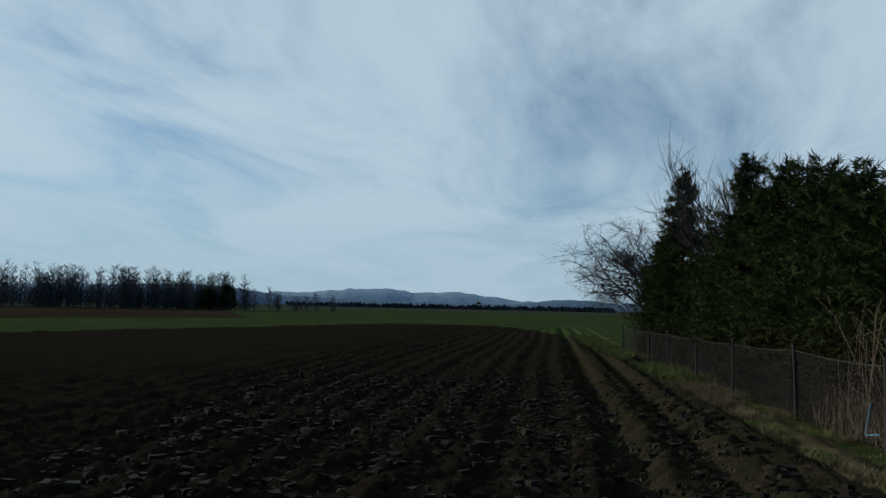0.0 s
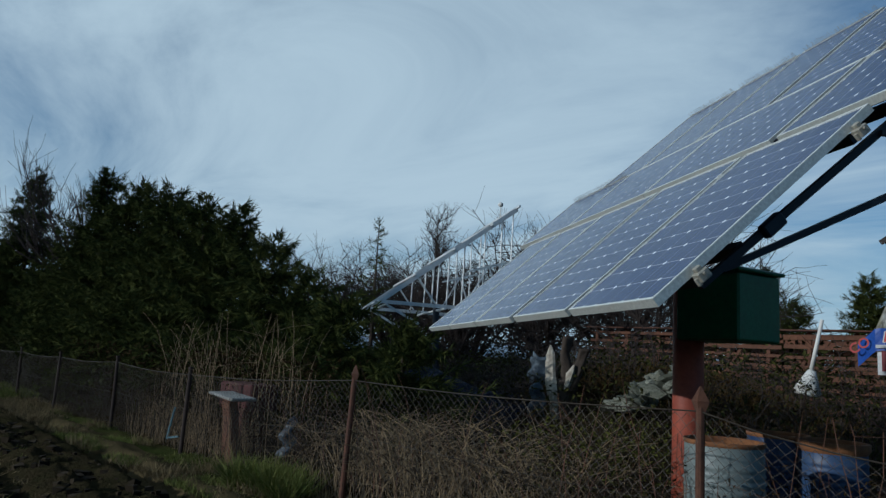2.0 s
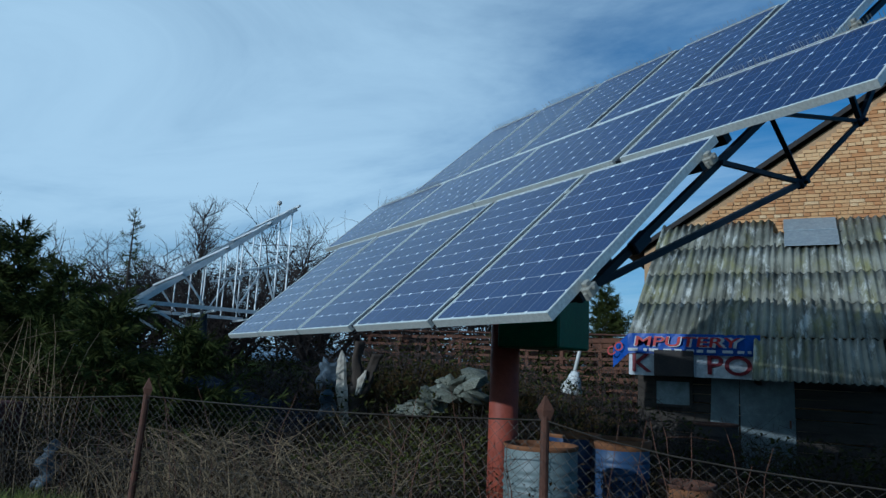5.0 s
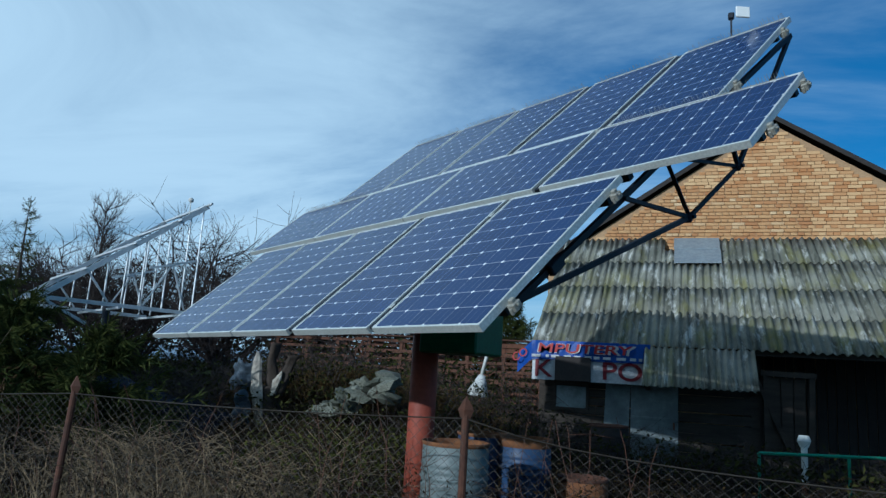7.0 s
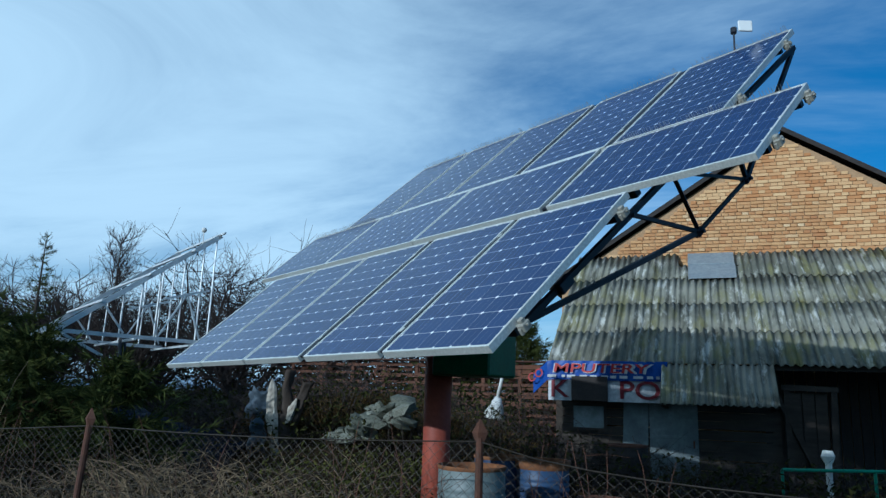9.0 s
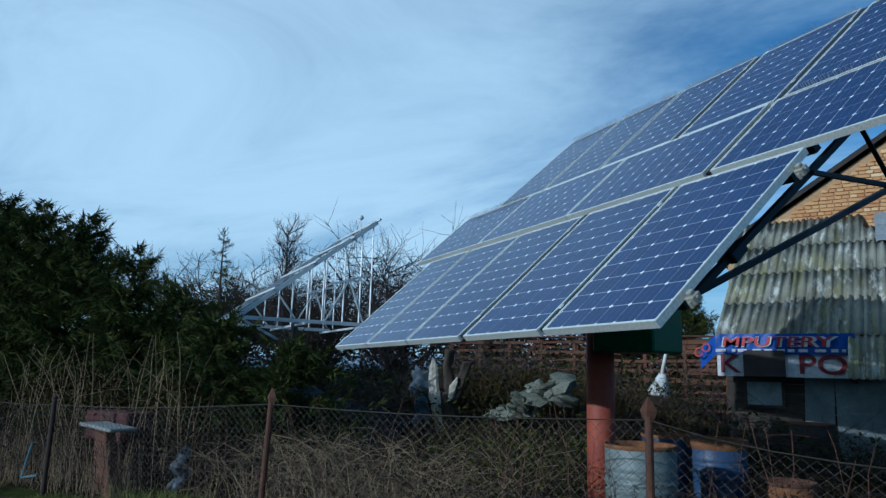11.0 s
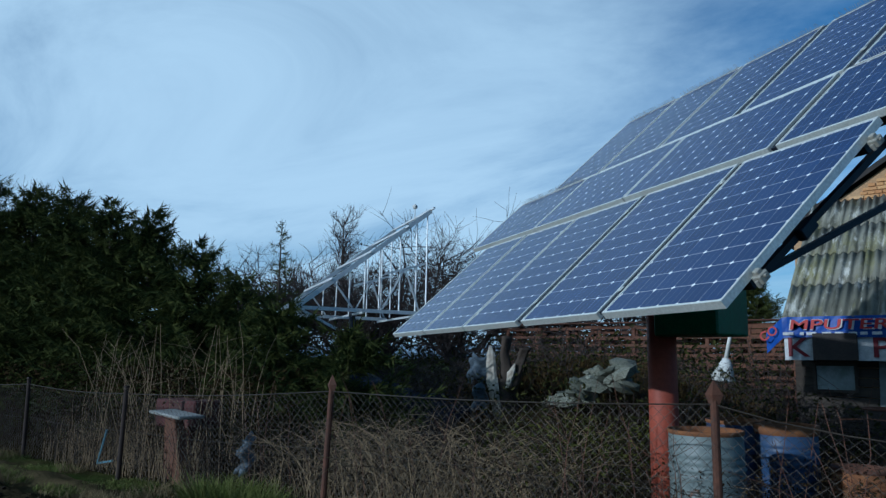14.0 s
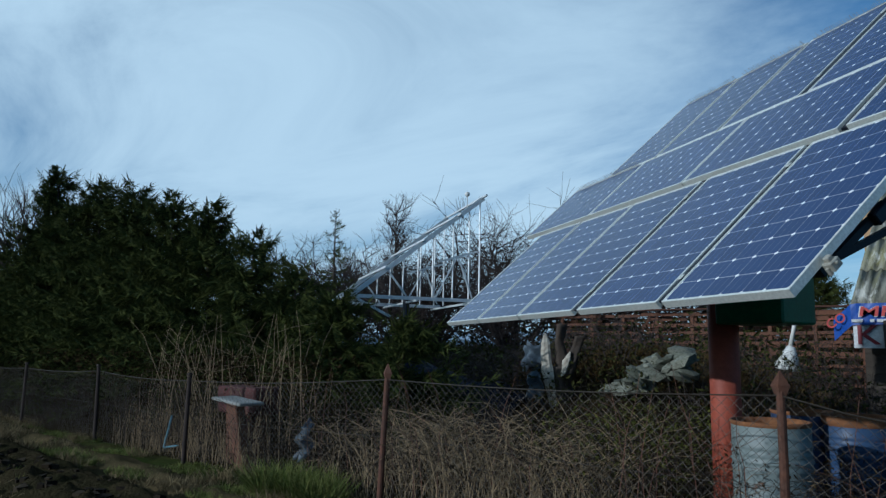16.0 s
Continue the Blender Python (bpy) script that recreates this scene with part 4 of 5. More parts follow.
def build_barn():
    inv = -Vector((APEX.x, BY, 0))
    bm = bmesh.new()
    lo, hi = EAVE_L.x + 0.35, EAVE_R.x - 0.35
    prof = [(lo, -0.2), (hi, -0.2), (hi, gable_z(hi) - 0.1), (APEX.x, APEX.z - 0.1), (lo, gable_z(lo) - 0.1)]
    for y0, y1 in ((BY + 0.012, BY + 0.30), (BY + 11.7, BY + 12.0)):
        a = [bm.verts.new(Vector((x, y0, z)) + inv) for x, z in prof]
        b = [bm.verts.new(Vector((x, y1, z)) + inv) for x, z in prof]
        bm.faces.new(a)
        bm.faces.new(b[::-1])
        for i in range(5):
            j = (i + 1) % 5
            bm.faces.new((a[i], b[i], b[j], a[j]))
    for x in (lo + 0.15, hi - 0.15):
        box(bm, Vector((x, BY + 6, 2.0)) + inv, (0.3, 11.36, 4.4))
    bmesh.ops.recalc_face_normals(bm, faces=bm.faces)
    wall = part("wall", bm, M_MORTAR, barn, "yellow brick gable wall with pale mortar")
    for sgn, e in ((-1, EAVE_L), (1, EAVE_R)):
        bm = bmesh.new()
        d = (e - APEX).normalized()
        n = Vector((0, -1, 0)).cross(d) * (1 if sgn < 0 else -1)
        if n.z < 0:
            n = -n
        p, q = APEX + n * 0.05, e + n * 0.05
        mid = (p + q) / 2 + Vector((0, 5.88, 0)) + inv
        rot = Matrix((d, Vector((0, 1, 0)), d.cross(Vector((0, 1, 0))))).transposed().to_4x4()
        box(bm, mid, ((q - p).length, 12.0, 0.045), rot)
        part("roof", bm, M_TAR_AND_SHADE, barn)
        bm = bmesh.new()
        beam(bm, p + Vector((0, -0.14, -0.04)) + inv, q + Vector((0, -0.14, -0.04)) + inv, 0.035, 0.095, n)
        part("verge_board", bm, M_TAR_AND_SHADE, barn, "black tarred verge board")
    return wall


barn_wall = build_barn()

def board(parent, p, q, w, t, mat=None, up=(0, -1, 0), name="board", label=""):
    bm = bmesh.new()
    beam(bm, p, q, w, t, up)
    return part(name, bm, mat or M_OLDWOOD, parent, label)


# lean-to with a corrugated roof before the gable
LT_L, LT_R = -1.2, 6.6
LT_Y0, LT_Z0, LT_Y1, LT_Z1 = 8.0, 2.20, 11.46, 4.72


def corrugated(w, length, pitch, amp, material, seed, thick=0.006):
    """A corrugated sheet, x across the waves, y up the slope."""
    rnd = random.Random(seed)
    per = 8
    n = int(round(w / pitch * per))
    v, f = [], []
    nick = [rnd.uniform(-0.012, 0.012) for _ in range(n + 1)]
    for k in range(2):
        for j in range(2):
            for i in range(n + 1):
                x = w * i / n
                z = amp * math.sin(2 * math.pi * x / pitch) - (thick if k else 0)
                v.append((x, (length if j else nick[i]), z))
    m = n + 1
    for i in range(n):
        f.append((i, i + 1, m + i + 1, m + i))
        f.append((2 * m + i + 1, 2 * m + i, 3 * m + i, 3 * m + i + 1))
        f.append((i + 1, i, 2 * m + i, 2 * m + i + 1))
        f.append((m + i, m + i + 1, 3 * m + i + 1, 3 * m + i))
    f += [(0, m, 3 * m, 2 * m), (n, 2 * m + n, 3 * m + n, m + n)]
    me = mesh_of("roof_sheet", v, f, material)
    me.polygons.foreach_set("use_smooth", [True] * len(me.polygons))
    return me


shed = thing("lean_to_shed", (0, LT_Y0, 0), "ramshackle board lean-to under mossy corrugated sheets", "shed")
slope = math.atan2(LT_Z1 - LT_Z0, LT_Y1 - LT_Y0)
slope_len = math.hypot(LT_Z1 - LT_Z0, LT_Y1 - LT_Y0)
SHEETS = [corrugated(1.10, slope_len / 4 + 0.13, 0.140, 0.026, M_ASB, s) for s in range(4)]
rnd = random.Random(9)
for row in range(4):
    v0 = slope_len / 4 * row - 0.1
    k = 0
    x = LT_L
    while x < LT_R - 0.1:
        if row == 3 and 0.9 < x < 1.1:
            x += 1.08
            continue
        ob = part("roof_sheet", SHEETS[rnd.randrange(4)], None, shed)
        up = 0.012 * (k % 2) + rnd.uniform(0, 0.012)
        ob.matrix_local = Matrix.Translation((x, v0 * math.cos(slope), LT_Z0 + v0 * math.sin(slope) + up)) @ pose(0, 0, 0, math.degrees(slope) - 0.5, 0, rnd.uniform(-0.5, 0.5))
        x += 1.085
        k += 1


# short sheet below the open slot
ob = part("roof_sheet", corrugated(0.28, 0.62, 0.140, 0.026, M_ASB, 8), None, shed, "short sheet below an open slot")
v0 = slope_len / 4 * 3 - 0.1
ob.matrix_local = Matrix.Translation((0.95, v0 * math.cos(slope), LT_Z0 + v0 * math.sin(slope) + 0.012)) @ pose(0, 0, 0, math.degrees(slope) - 0.5, 0, 0)
board(shed, (0.8, 3.05, 4.33), (2.2, 3.05, 4.35), 0.08, 0.08, name="purlin")


# front wall of the lean-to: posts and weathered boards
FW = 0.25   # wall line behind the eave, in the shed's own axes
rnd = random.Random(21)
z = 0.0
while z < 1.95:
    h = rnd.uniform(0.13, 0.19)
    board(shed, (-1.0, FW + rnd.uniform(0, 0.012), z + h / 2), (2.45, FW + rnd.uniform(0, 0.012), z + h / 2 + rnd.uniform(-0.015, 0.015)), 0.025, h - 0.012, up=(0, 0, 1))
    z += h
# boards at the back, blackened to paint in the shade of the open bay
x = 2.5
while x < 6.5:
    w = rnd.uniform(0.14, 0.22)
    board(shed, (x + w / 2, FW + 2.6, 0), (x + w / 2 + rnd.uniform(-0.01, 0.01), FW + 2.6, 3.7), w - 0.014, 0.025, M_TAR_AND_SHADE, up=(0, 1, 0))
    x += w
for x in (-1.05, 2.5, 4.5, 6.5):
    board(shed, (x, FW + 0.12, 0), (x, FW + 0.12, 2.1), 0.12, 0.12, name="post")
bm = bmesh.new()
box(bm, (-1.05, FW + 1.7, 1.2), (0.06, 3.2, 2.4))
part("side_wall", bm, M_OLDWOOD, shed)


# tin door, window, patches, lower awning and banner on the lean-to
bm = bmesh.new()
box(bm, (0.90, FW - 0.035, 0.78), (0.78, 0.03, 1.5), bevel=0.004)
for z in (0.35, 0.95):
    box(bm, (0.90, FW - 0.055, z), (0.74, 0.014, 0.05), bevel=0.003)
door = part("door", bm, M_TIN, shed, "dented grey tin door")
bm = bmesh.new()
box(bm, (1.22, FW - 0.06, 0.85), (0.03, 0.03, 0.12), bevel=0.006)
part("handle", bm, M_RUST, door)
bm = bmesh.new()
box(bm, (0.28, FW - 0.03, 1.10), (0.42, 0.012, 0.85), Matrix.Rotation(radians(2), 4, "Y"), 0.003)
part("tin_patch", bm, M_TIN, shed, "crumpled grey tin sheet")
bm = bmesh.new()
for c, s in (((-0.52, FW - 0.03, 1.44), (0.62, 0.05, 0.05)), ((-0.52, FW - 0.03, 1.02), (0.62, 0.05, 0.05)), ((-0.81, FW - 0.03, 1.23), (0.05, 0.05, 0.38)), ((-0.23, FW - 0.03, 1.23), (0.05, 0.05, 0.38))):
    box(bm, c, s, bevel=0.004)
win = part("window", bm, M_OLDWOOD, shed, "small grimy window with plastic behind")
bm = bmesh.new()
box(bm, (-0.52, FW - 0.022, 1.23), (0.54, 0.01, 0.38))
part("pane", bm, two_tone("grimy_plastic", (0.26, 0.29, 0.29), (0.14, 0.16, 0.16), 6, 0.35, 20, 0.3, 0.01), win)
awn = part("awning_sheet", corrugated(1.72, 0.98, 0.105, 0.018, M_ASB, 31), None, shed, "small corrugated awning sheet")
awn.matrix_local = Matrix.Translation((0.75, -0.80, 1.50)) @ pose(0, 0, 0, 42, 0, 0)
for x in (0.8, 2.42):
    board(shed, (x, 0.2, 1.45), (x, -0.72, 1.50), 0.06, 0.06, name="bracket")
board(shed, (-1.2, 0.06, 2.12), (6.6, 0.06, 2.12), 0.10, 0.08, up=(0, 0, 1), name="eave_beam")
# open doorway frame
for p, q in (((2.66, 0.22, 0), (2.66, 0.22, 1.84)), ((3.28, 0.22, 0), (3.34, 0.22, 1.80)), ((2.58, 0.20, 1.82), (3.40, 0.20, 1.80))):
    board(shed, p, q, 0.085, 0.07, name="door_post")
board(shed, (2.45, 0.2, 1.85), (3.1, 0.2, 0.35), 0.07, 0.05, name="brace")
for k in range(3):
    board(shed, (2.78 + k * 0.19, 0.27, 0.0), (2.78 + k * 0.19, 0.27, 1.75), 0.17, 0.02, up=(0, 1, 0))
# tin patch over a gap near the top, with the open slot beside it
m_slope = pose(0, 0, 0, math.degrees(slope), 0, 0)
bm = bmesh.new()
box(bm, (0.45, 0.10, 0), (0.92, 0.66, 0.012), bevel=0.004)
box(bm, (0.44, 0.68, 0.014), (0.92, 0.54, 0.012), bevel=0.004)
pt = part("roof_patch", bm, two_tone("pale_zinc_sheet", (0.36, 0.40, 0.42), (0.28, 0.32, 0.35), 4, 0.5, 14, 0.1, 0.003, metal=0.35), shed, "two flat pale zinc sheets")
pt.matrix_local = Matrix.Translation((1.20, 2.58, LT_Z0 + 2.58 * math.tan(slope) + 0.075)) @ m_slope

# banner hung under the eave: blue band, white field, red letters
M_BLUE = two_tone("blue_banner_film", (0.015, 0.06, 0.30), (0.02, 0.075, 0.34), 5, 0.45, 20, 0.1, 0.003)
M_WHITE = two_tone("white_banner_film", (0.55, 0.55, 0.55), (0.42, 0.43, 0.44), 5, 0.5, 20, 0.1, 0.003)
M_RED = two_tone("red_print", (0.42, 0.035, 0.03), (0.34, 0.03, 0.03), 9, 0.5, 30, 0.0)
M_DARKRED = two_tone("dark_red_print", (0.17, 0.012, 0.02), (0.12, 0.01, 0.018), 9, 0.5, 30, 0.0)
banner = thing("banner", (-0.25, LT_Y0 - 0.10, 1.9), "crumpled blue and white plastic banner with red lettering", "banner")


def sheet(w, h, nx, nz, wave, material, name, fold=0.0):
    v, f = [], []
    for i in range(nx + 1):
        for j in range(nz + 1):
            x, z = w * (i / nx - 0.5), h * (j / nz - 0.5)
            y = wave * math.sin(x * 9 + z * 4) + wave * 0.6 * math.sin(x * 23 - z * 11)
            bend = max(0.0, -x - w * 0.36)
            v.append((x + bend * 0.1, y + bend * fold * 0.6, z - bend * fold))
    for i in range(nx):
        for j in range(nz):
            a = i * (nz + 1) + j
            f.append((a, a + nz + 1, a + nz + 2, a + 1))
    me = mesh_of(name, v, f, material)
    ob = new(name, me)
    mod = ob.modifiers.new("thick", "SOLIDIFY")
    mod.thickness = 0.004
    return ob


def letters(text, size, material, parent, place, name, shear=0.0, width=1.0):
    cu = bpy.data.curves.new(name, "FONT")
    cu.body, cu.size, cu.extrude, cu.shear = text, size, 0.002, shear
    cu.offset = size * 0.012
    tmp = new(name + "_curve", cu)
    dg = bpy.context.evaluated_depsgraph_get()
    me = bpy.data.meshes.new_from_object(tmp.evaluated_get(dg))
    bpy.data.objects.remove(tmp)
    me.materials.clear()
    me.materials.append(material)
    ob = new(name, me)
    ob.parent = parent
    ob.matrix_local = place @ pose(0, 0, 0, 90, 0, 0) @ Matrix.Diagonal((width, 1, 1, 1))
    return ob


b1 = sheet(2.35, 0.33, 30, 4, 0.010, M_BLUE, "upper_band", 0.75)
b1.parent, b1.location = banner, (-0.08, 0.0, 0.12)
b2 = sheet(1.95, 0.40, 24, 4, 0.008, M_WHITE, "lower_field")
b2.parent, b2.location = banner, (0.02, 0.035, -0.20)
letters("MPUTERY", 0.235, M_WHITE, b1, Matrix.Translation((-0.78, -0.044, -0.045)), "lettering_edge", 0.1, 1.68)
letters("MPUTERY", 0.215, M_RED, b1, Matrix.Translation((-0.76, -0.051, -0.035)), "lettering", 0.1, 1.74)
letters("CO", 0.20, M_RED, b1, Matrix.Translation((-1.17, -0.02, -0.24)) @ pose(0, 0, 0, 0, -32, 0), "lettering", 0.1, 1.0)
letters("K", 0.42, M_DARKRED, b2, Matrix.Translation((-0.92, -0.020, -0.14)), "lettering", 0.0, 1.2)
letters("PO", 0.42, M_DARKRED, b2, Matrix.Translation((0.26, -0.020, -0.14)), "lettering", 0.0, 1.25)
rnd = random.Random(2)
x = -0.85
while x < 1.1:
    w = rnd.uniform(0.05, 0.16)
    bm = bmesh.new()
    box(bm, (x + w / 2, -0.036, -0.105), (w, 0.004, 0.045))
    part("small_print", bm, M_WHITE, b1)
    x += w + rnd.uniform(0.03, 0.10)
bm = bmesh.new()
box(bm, (-0.20, -0.03, -0.19), (0.62, 0.02, 0.42), bevel=0.006)
part("tar_board", bm, M_TAR_AND_SHADE, banner, "dark board nailed over the banner")


# ---------------------------------------------------------------- the yard behind the fence
def drum(x, y, h, r, material, rim, label, seed, band=0.035, flare=0.009):
    """A steel drum with rolling hoops, chimes and an open, rusty top."""
    t = thing("steel_drum", (x, y, 0), label, "barrel", "drums by the pole")
    n = 40
    prof = [(r - 0.004, 0.0), (r + 0.008, 0.012), (r, 0.03), (r, h * 0.12)]
    for c in (0.20, 0.34, 0.62, 0.68, 0.74, 0.80):
        prof += [(r, h * (c - 0.016)), (r + (0.014 if c in (0.34, 0.68) else 0.007), h * c), (r, h * (c + 0.016))]
    prof += [(r, h - band)]
    v = [(a * math.cos(2 * math.pi * k / n), a * math.sin(2 * math.pi * k / n), z) for a, z in prof for k in range(n)]
    f = [(i * n + k, i * n + (k + 1) % n, (i + 1) * n + (k + 1) % n, (i + 1) * n + k) for i in range(len(prof) - 1) for k in range(n)]
    f.append(tuple(range(n))[::-1])
    body = part("body", mesh_of("body", v, f, material), None, t, smooth=True)
    prof = [(r, h - band), (r + flare, h - band * 0.6), (r + flare, h), (r - 0.006, h), (r - 0.010, h - 0.04), (r - 0.010, h * 0.55)]
    v = [(a * math.cos(2 * math.pi * k / n), a * math.sin(2 * math.pi * k / n), z) for a, z in prof for k in range(n)]
    f = [(i * n + k, i * n + (k + 1) % n, (i + 1) * n + (k + 1) % n, (i + 1) * n + k) for i in range(len(prof) - 1) for k in range(n)]
    f.append(tuple(5 * n + k for k in range(n)))
    part("rim", mesh_of("rim", v, f, rim), None, t, "rusty rim", smooth=True)
    return t


def rusted(name, base, worn):
    m = Mat(name, base, 0.5, 0, 0.4)
    c = m.mix(m.span(m.noise(3, 4), 0.4, 0.7, 0, 0.6), base, worn)
    c = m.mix(m.span(m.noise(9, 6, 0.7), 0.60, 0.68, 0, 0.9), c, (0.14, 0.055, 0.025))
    m.color(c).bump(m.noise(30, 3), 0.1, 0.003)
    return m.m


M_RUSTRIM = two_tone("orange_rust", (0.23, 0.10, 0.04), (0.14, 0.06, 0.028), 9, 0.9, 40, 0.3, 0.004)
drum(-0.47, 1.33, 0.915, 0.285, rusted("pale_grey_drum_paint", (0.16, 0.19, 0.185), (0.11, 0.135, 0.135)), M_RUSTRIM, "pale grey steel drum with rusty rim beside the pole", 1)
drum(-0.17, 2.75, 0.885, 0.27, rusted("blue_drum_paint", (0.022, 0.052, 0.125), (0.06, 0.08, 0.11)), M_RUSTRIM, "blue steel drum with a wide rusty rim", 2, 0.09, 0.022)
drum(-0.62, 2.75, 0.90, 0.26, rusted("dark_blue_drum_paint", (0.012, 0.03, 0.085), (0.02, 0.04, 0.09)), M_RUSTRIM, "dark blue steel drum behind the pale one", 6)
drum(0.45, 2.62, 0.57, 0.24, M_RUSTRIM, M_RUST, "low rusty brown open drum", 3)
drum(0.25, 7.15, 0.85, 0.30, M_TAR_AND_SHADE, M_RUST, "black sooty drum before the shed", 4)


def pollard():
    """Cut-back willow stump with torn pale wood."""
    t = thing("tree_stump", (-4.55, 4.85, 0.0), "pollarded tree stump with torn pale wood and two cut limbs", "stump")
    z0 = float(0.15)

    def limb(bm, pts, rs, n=12, seed=1):
        rnd = random.Random(seed)
        fine, rad = [], []
        for a, b, ra, rb in zip(pts, pts[1:], rs, rs[1:]):
            for q in range(5):
                fine.append(Vector(a).lerp(Vector(b), q / 5))
                rad.append(ra + (rb - ra) * q / 5)
        fine.append(Vector(pts[-1]))
        rad.append(rs[-1])
        flute = [1 + 0.22 * math.sin(3 * 6.283 * k / n + seed) + rnd.uniform(-0.12, 0.12) for k in range(n)]
        rings = []
        for i, (p, r) in enumerate(zip(fine, rad)):
            tw = 0.05 * i
            rings.append([bm.verts.new(p + Vector((math.cos(2 * math.pi * k / n + tw), math.sin(2 * math.pi * k / n + tw), rnd.uniform(-0.1, 0.1))) * r * flute[k] * rnd.uniform(0.9, 1.1)) for k in range(n)])
        for a, b in zip(rings, rings[1:]):
            for k in range(n):
                bm.faces.new((a[k], a[(k + 1) % n], b[(k + 1) % n], b[k]))
        bm.faces.new(rings[-1])
        return bm
    bm = bmesh.new()
    limb(bm, [(0.05, 0, z0 - 0.4), (0.03, 0, 0.5), (0.0, 0, 0.85), (0.0, 0, 1.15)], [0.24, 0.19, 0.16, 0.15], seed=1)
    part("trunk", bm, M_BARK, t, smooth=True)
    bm = bmesh.new()
    limb(bm, [(0.02, 0.02, 1.0), (0.0, 0.02, 1.3), (-0.03, 0, 1.55), (0.02, 0, 1.80)], [0.10, 0.08, 0.06, 0.075], seed=2)
    part("cut_limb", bm, M_BARK, t, smooth=True)
    bm = bmesh.new()
    limb(bm, [(0.10, 0, 1.0), (0.22, 0, 1.28), (0.30, 0, 1.48), (0.36, -0.02, 1.62)], [0.12, 0.085, 0.065, 0.08], seed=3)
    part("cut_limb", bm, M_BARK, t, smooth=True)
    pale = two_tone("torn_pale_wood", (0.50, 0.46, 0.38), (0.28, 0.24, 0.19), 8, 0.85, 40, 0.3, 0.005)
    bm = bmesh.new()
    limb(bm, [(0.03, -0.2, 0.50), (-0.08, -0.18, 1.0), (-0.16, -0.14, 1.30), (-0.20, -0.11, 1.55), (-0.22, -0.1, 1.66)], [0.045, 0.085, 0.07, 0.05, 0.012], 11, 4)
    part("torn_wood", bm, pale, t, "pale bare torn wood")
    bm = bmesh.new()
    limb(bm, [(0.13, -0.13, 1.02), (0.19, -0.12, 1.25), (0.23, -0.1, 1.38)], [0.04, 0.055, 0.01], 8, 5)
    part("torn_wood", bm, pale, t, "pale bare torn wood")


pollard()

M_STONE = Mat("pale_rubble", (0.34, 0.34, 0.31), 0.9, 0, 0.3)
_k = M_STONE.mix(M_STONE.each(), (0.04, 0.045, 0.035), (0.25, 0.25, 0.20))
M_STONE.color(M_STONE.mix(M_STONE.span(M_STONE.noise(9, 5), 0.45, 0.65, 0, 0.8), _k, (0.05, 0.055, 0.035))).bump(M_STONE.noise(20, 5), 0.5, 0.01)
M_STONE = M_STONE.m
heap = thing("rubble_heap", (-3.1, 5.0, 0.6), "heap of pale grey broken stones and rubble", "rubble")
rnd = random.Random(17)
rocks = []
for k in range(6):
    bm = bmesh.new()
    bmesh.ops.create_icosphere(bm, subdivisions=1, radius=1)
    for v in bm.verts:
        v.co *= rnd.uniform(0.66, 1.3)
        v.co = Vector([max(-0.92, min(0.92, c)) for c in v.co])
        v.co.z *= 0.7
    me = bpy.data.meshes.new("stone")
    bm.to_mesh(me); bm.free()
    me.materials.append(M_STONE)
    rocks.append(me)
for k in range(64):
    x = rnd.uniform(-0.68, 0.62)
    top = 0.80 - 0.60 * (x - 0.30) ** 2
    z = max(0.25, top - 0.32 * rnd.random() ** 0.8)
    ob = part("stone", rocks[k % 6], None, heap)
    s = rnd.choice((0.045, 0.06, 0.08, 0.11, 0.16))
    ob.matrix_local = Matrix.Translation((x, rnd.uniform(-0.12, 0.12) - 0.35 * (top - z), z)) @ pose(0, 0, 0, rnd.uniform(-25, 25), rnd.uniform(-25, 25), rnd.uniform(0, 360)) @ Matrix.Diagonal((s * 1.5, s * 1.1, s * 0.9, 1))

# slatted timber racks at the back of the yard
rack = thing("timber_rack", (-6.2, 14.0, 0), "long brown slatted timber rack at the back of the yard", "fence")
rnd = random.Random(5)
for k in range(9):
    x = -4.0 + k * 1.0
    board(rack, (x, 0.06, -0.1), (x + rnd.uniform(-0.03, 0.03), 0.06, 2.45), 0.09, 0.07, M_BROWNWOOD, name="upright")
for z in (0.35, 0.6, 0.9, 1.12, 1.38, 1.62, 1.86, 2.08, 2.34):
    for k in range(3):
        x0 = -4.2 + k * 2.8
        board(rack, (x0, rnd.uniform(-0.02, 0.02), z + rnd.uniform(-0.03, 0.03)), (x0 + 2.75, rnd.uniform(-0.02, 0.02), z + rnd.uniform(-0.04, 0.04)), 0.03, rnd.uniform(0.07, 0.13), M_BROWNWOOD, up=(0, 0, 1), name="slat")
for k in range(5):
    x = -3.6 + k * 1.7
    board(rack, (x, 0.1, 1.2), (x + 0.7, 0.1, 2.3), 0.07, 0.05, M_BROWNWOOD, name="brace")
for k in range(8):
    bm = bmesh.new()
    beam(bm, (-4.3 + k * 1.1, -0.05 + rnd.uniform(-0.1, 0.1), 2.47 + rnd.uniform(-0.01, 0.02)), (-3.1 + k * 1.1, 0.05, 2.48), 0.5, 0.03, (0, 0, 1))
    part("cover_board", bm, M_RUST, rack, "rusty sheet on top")

copy_thing(rack, Matrix.Translation((-6.65, 15.3, -0.08)))

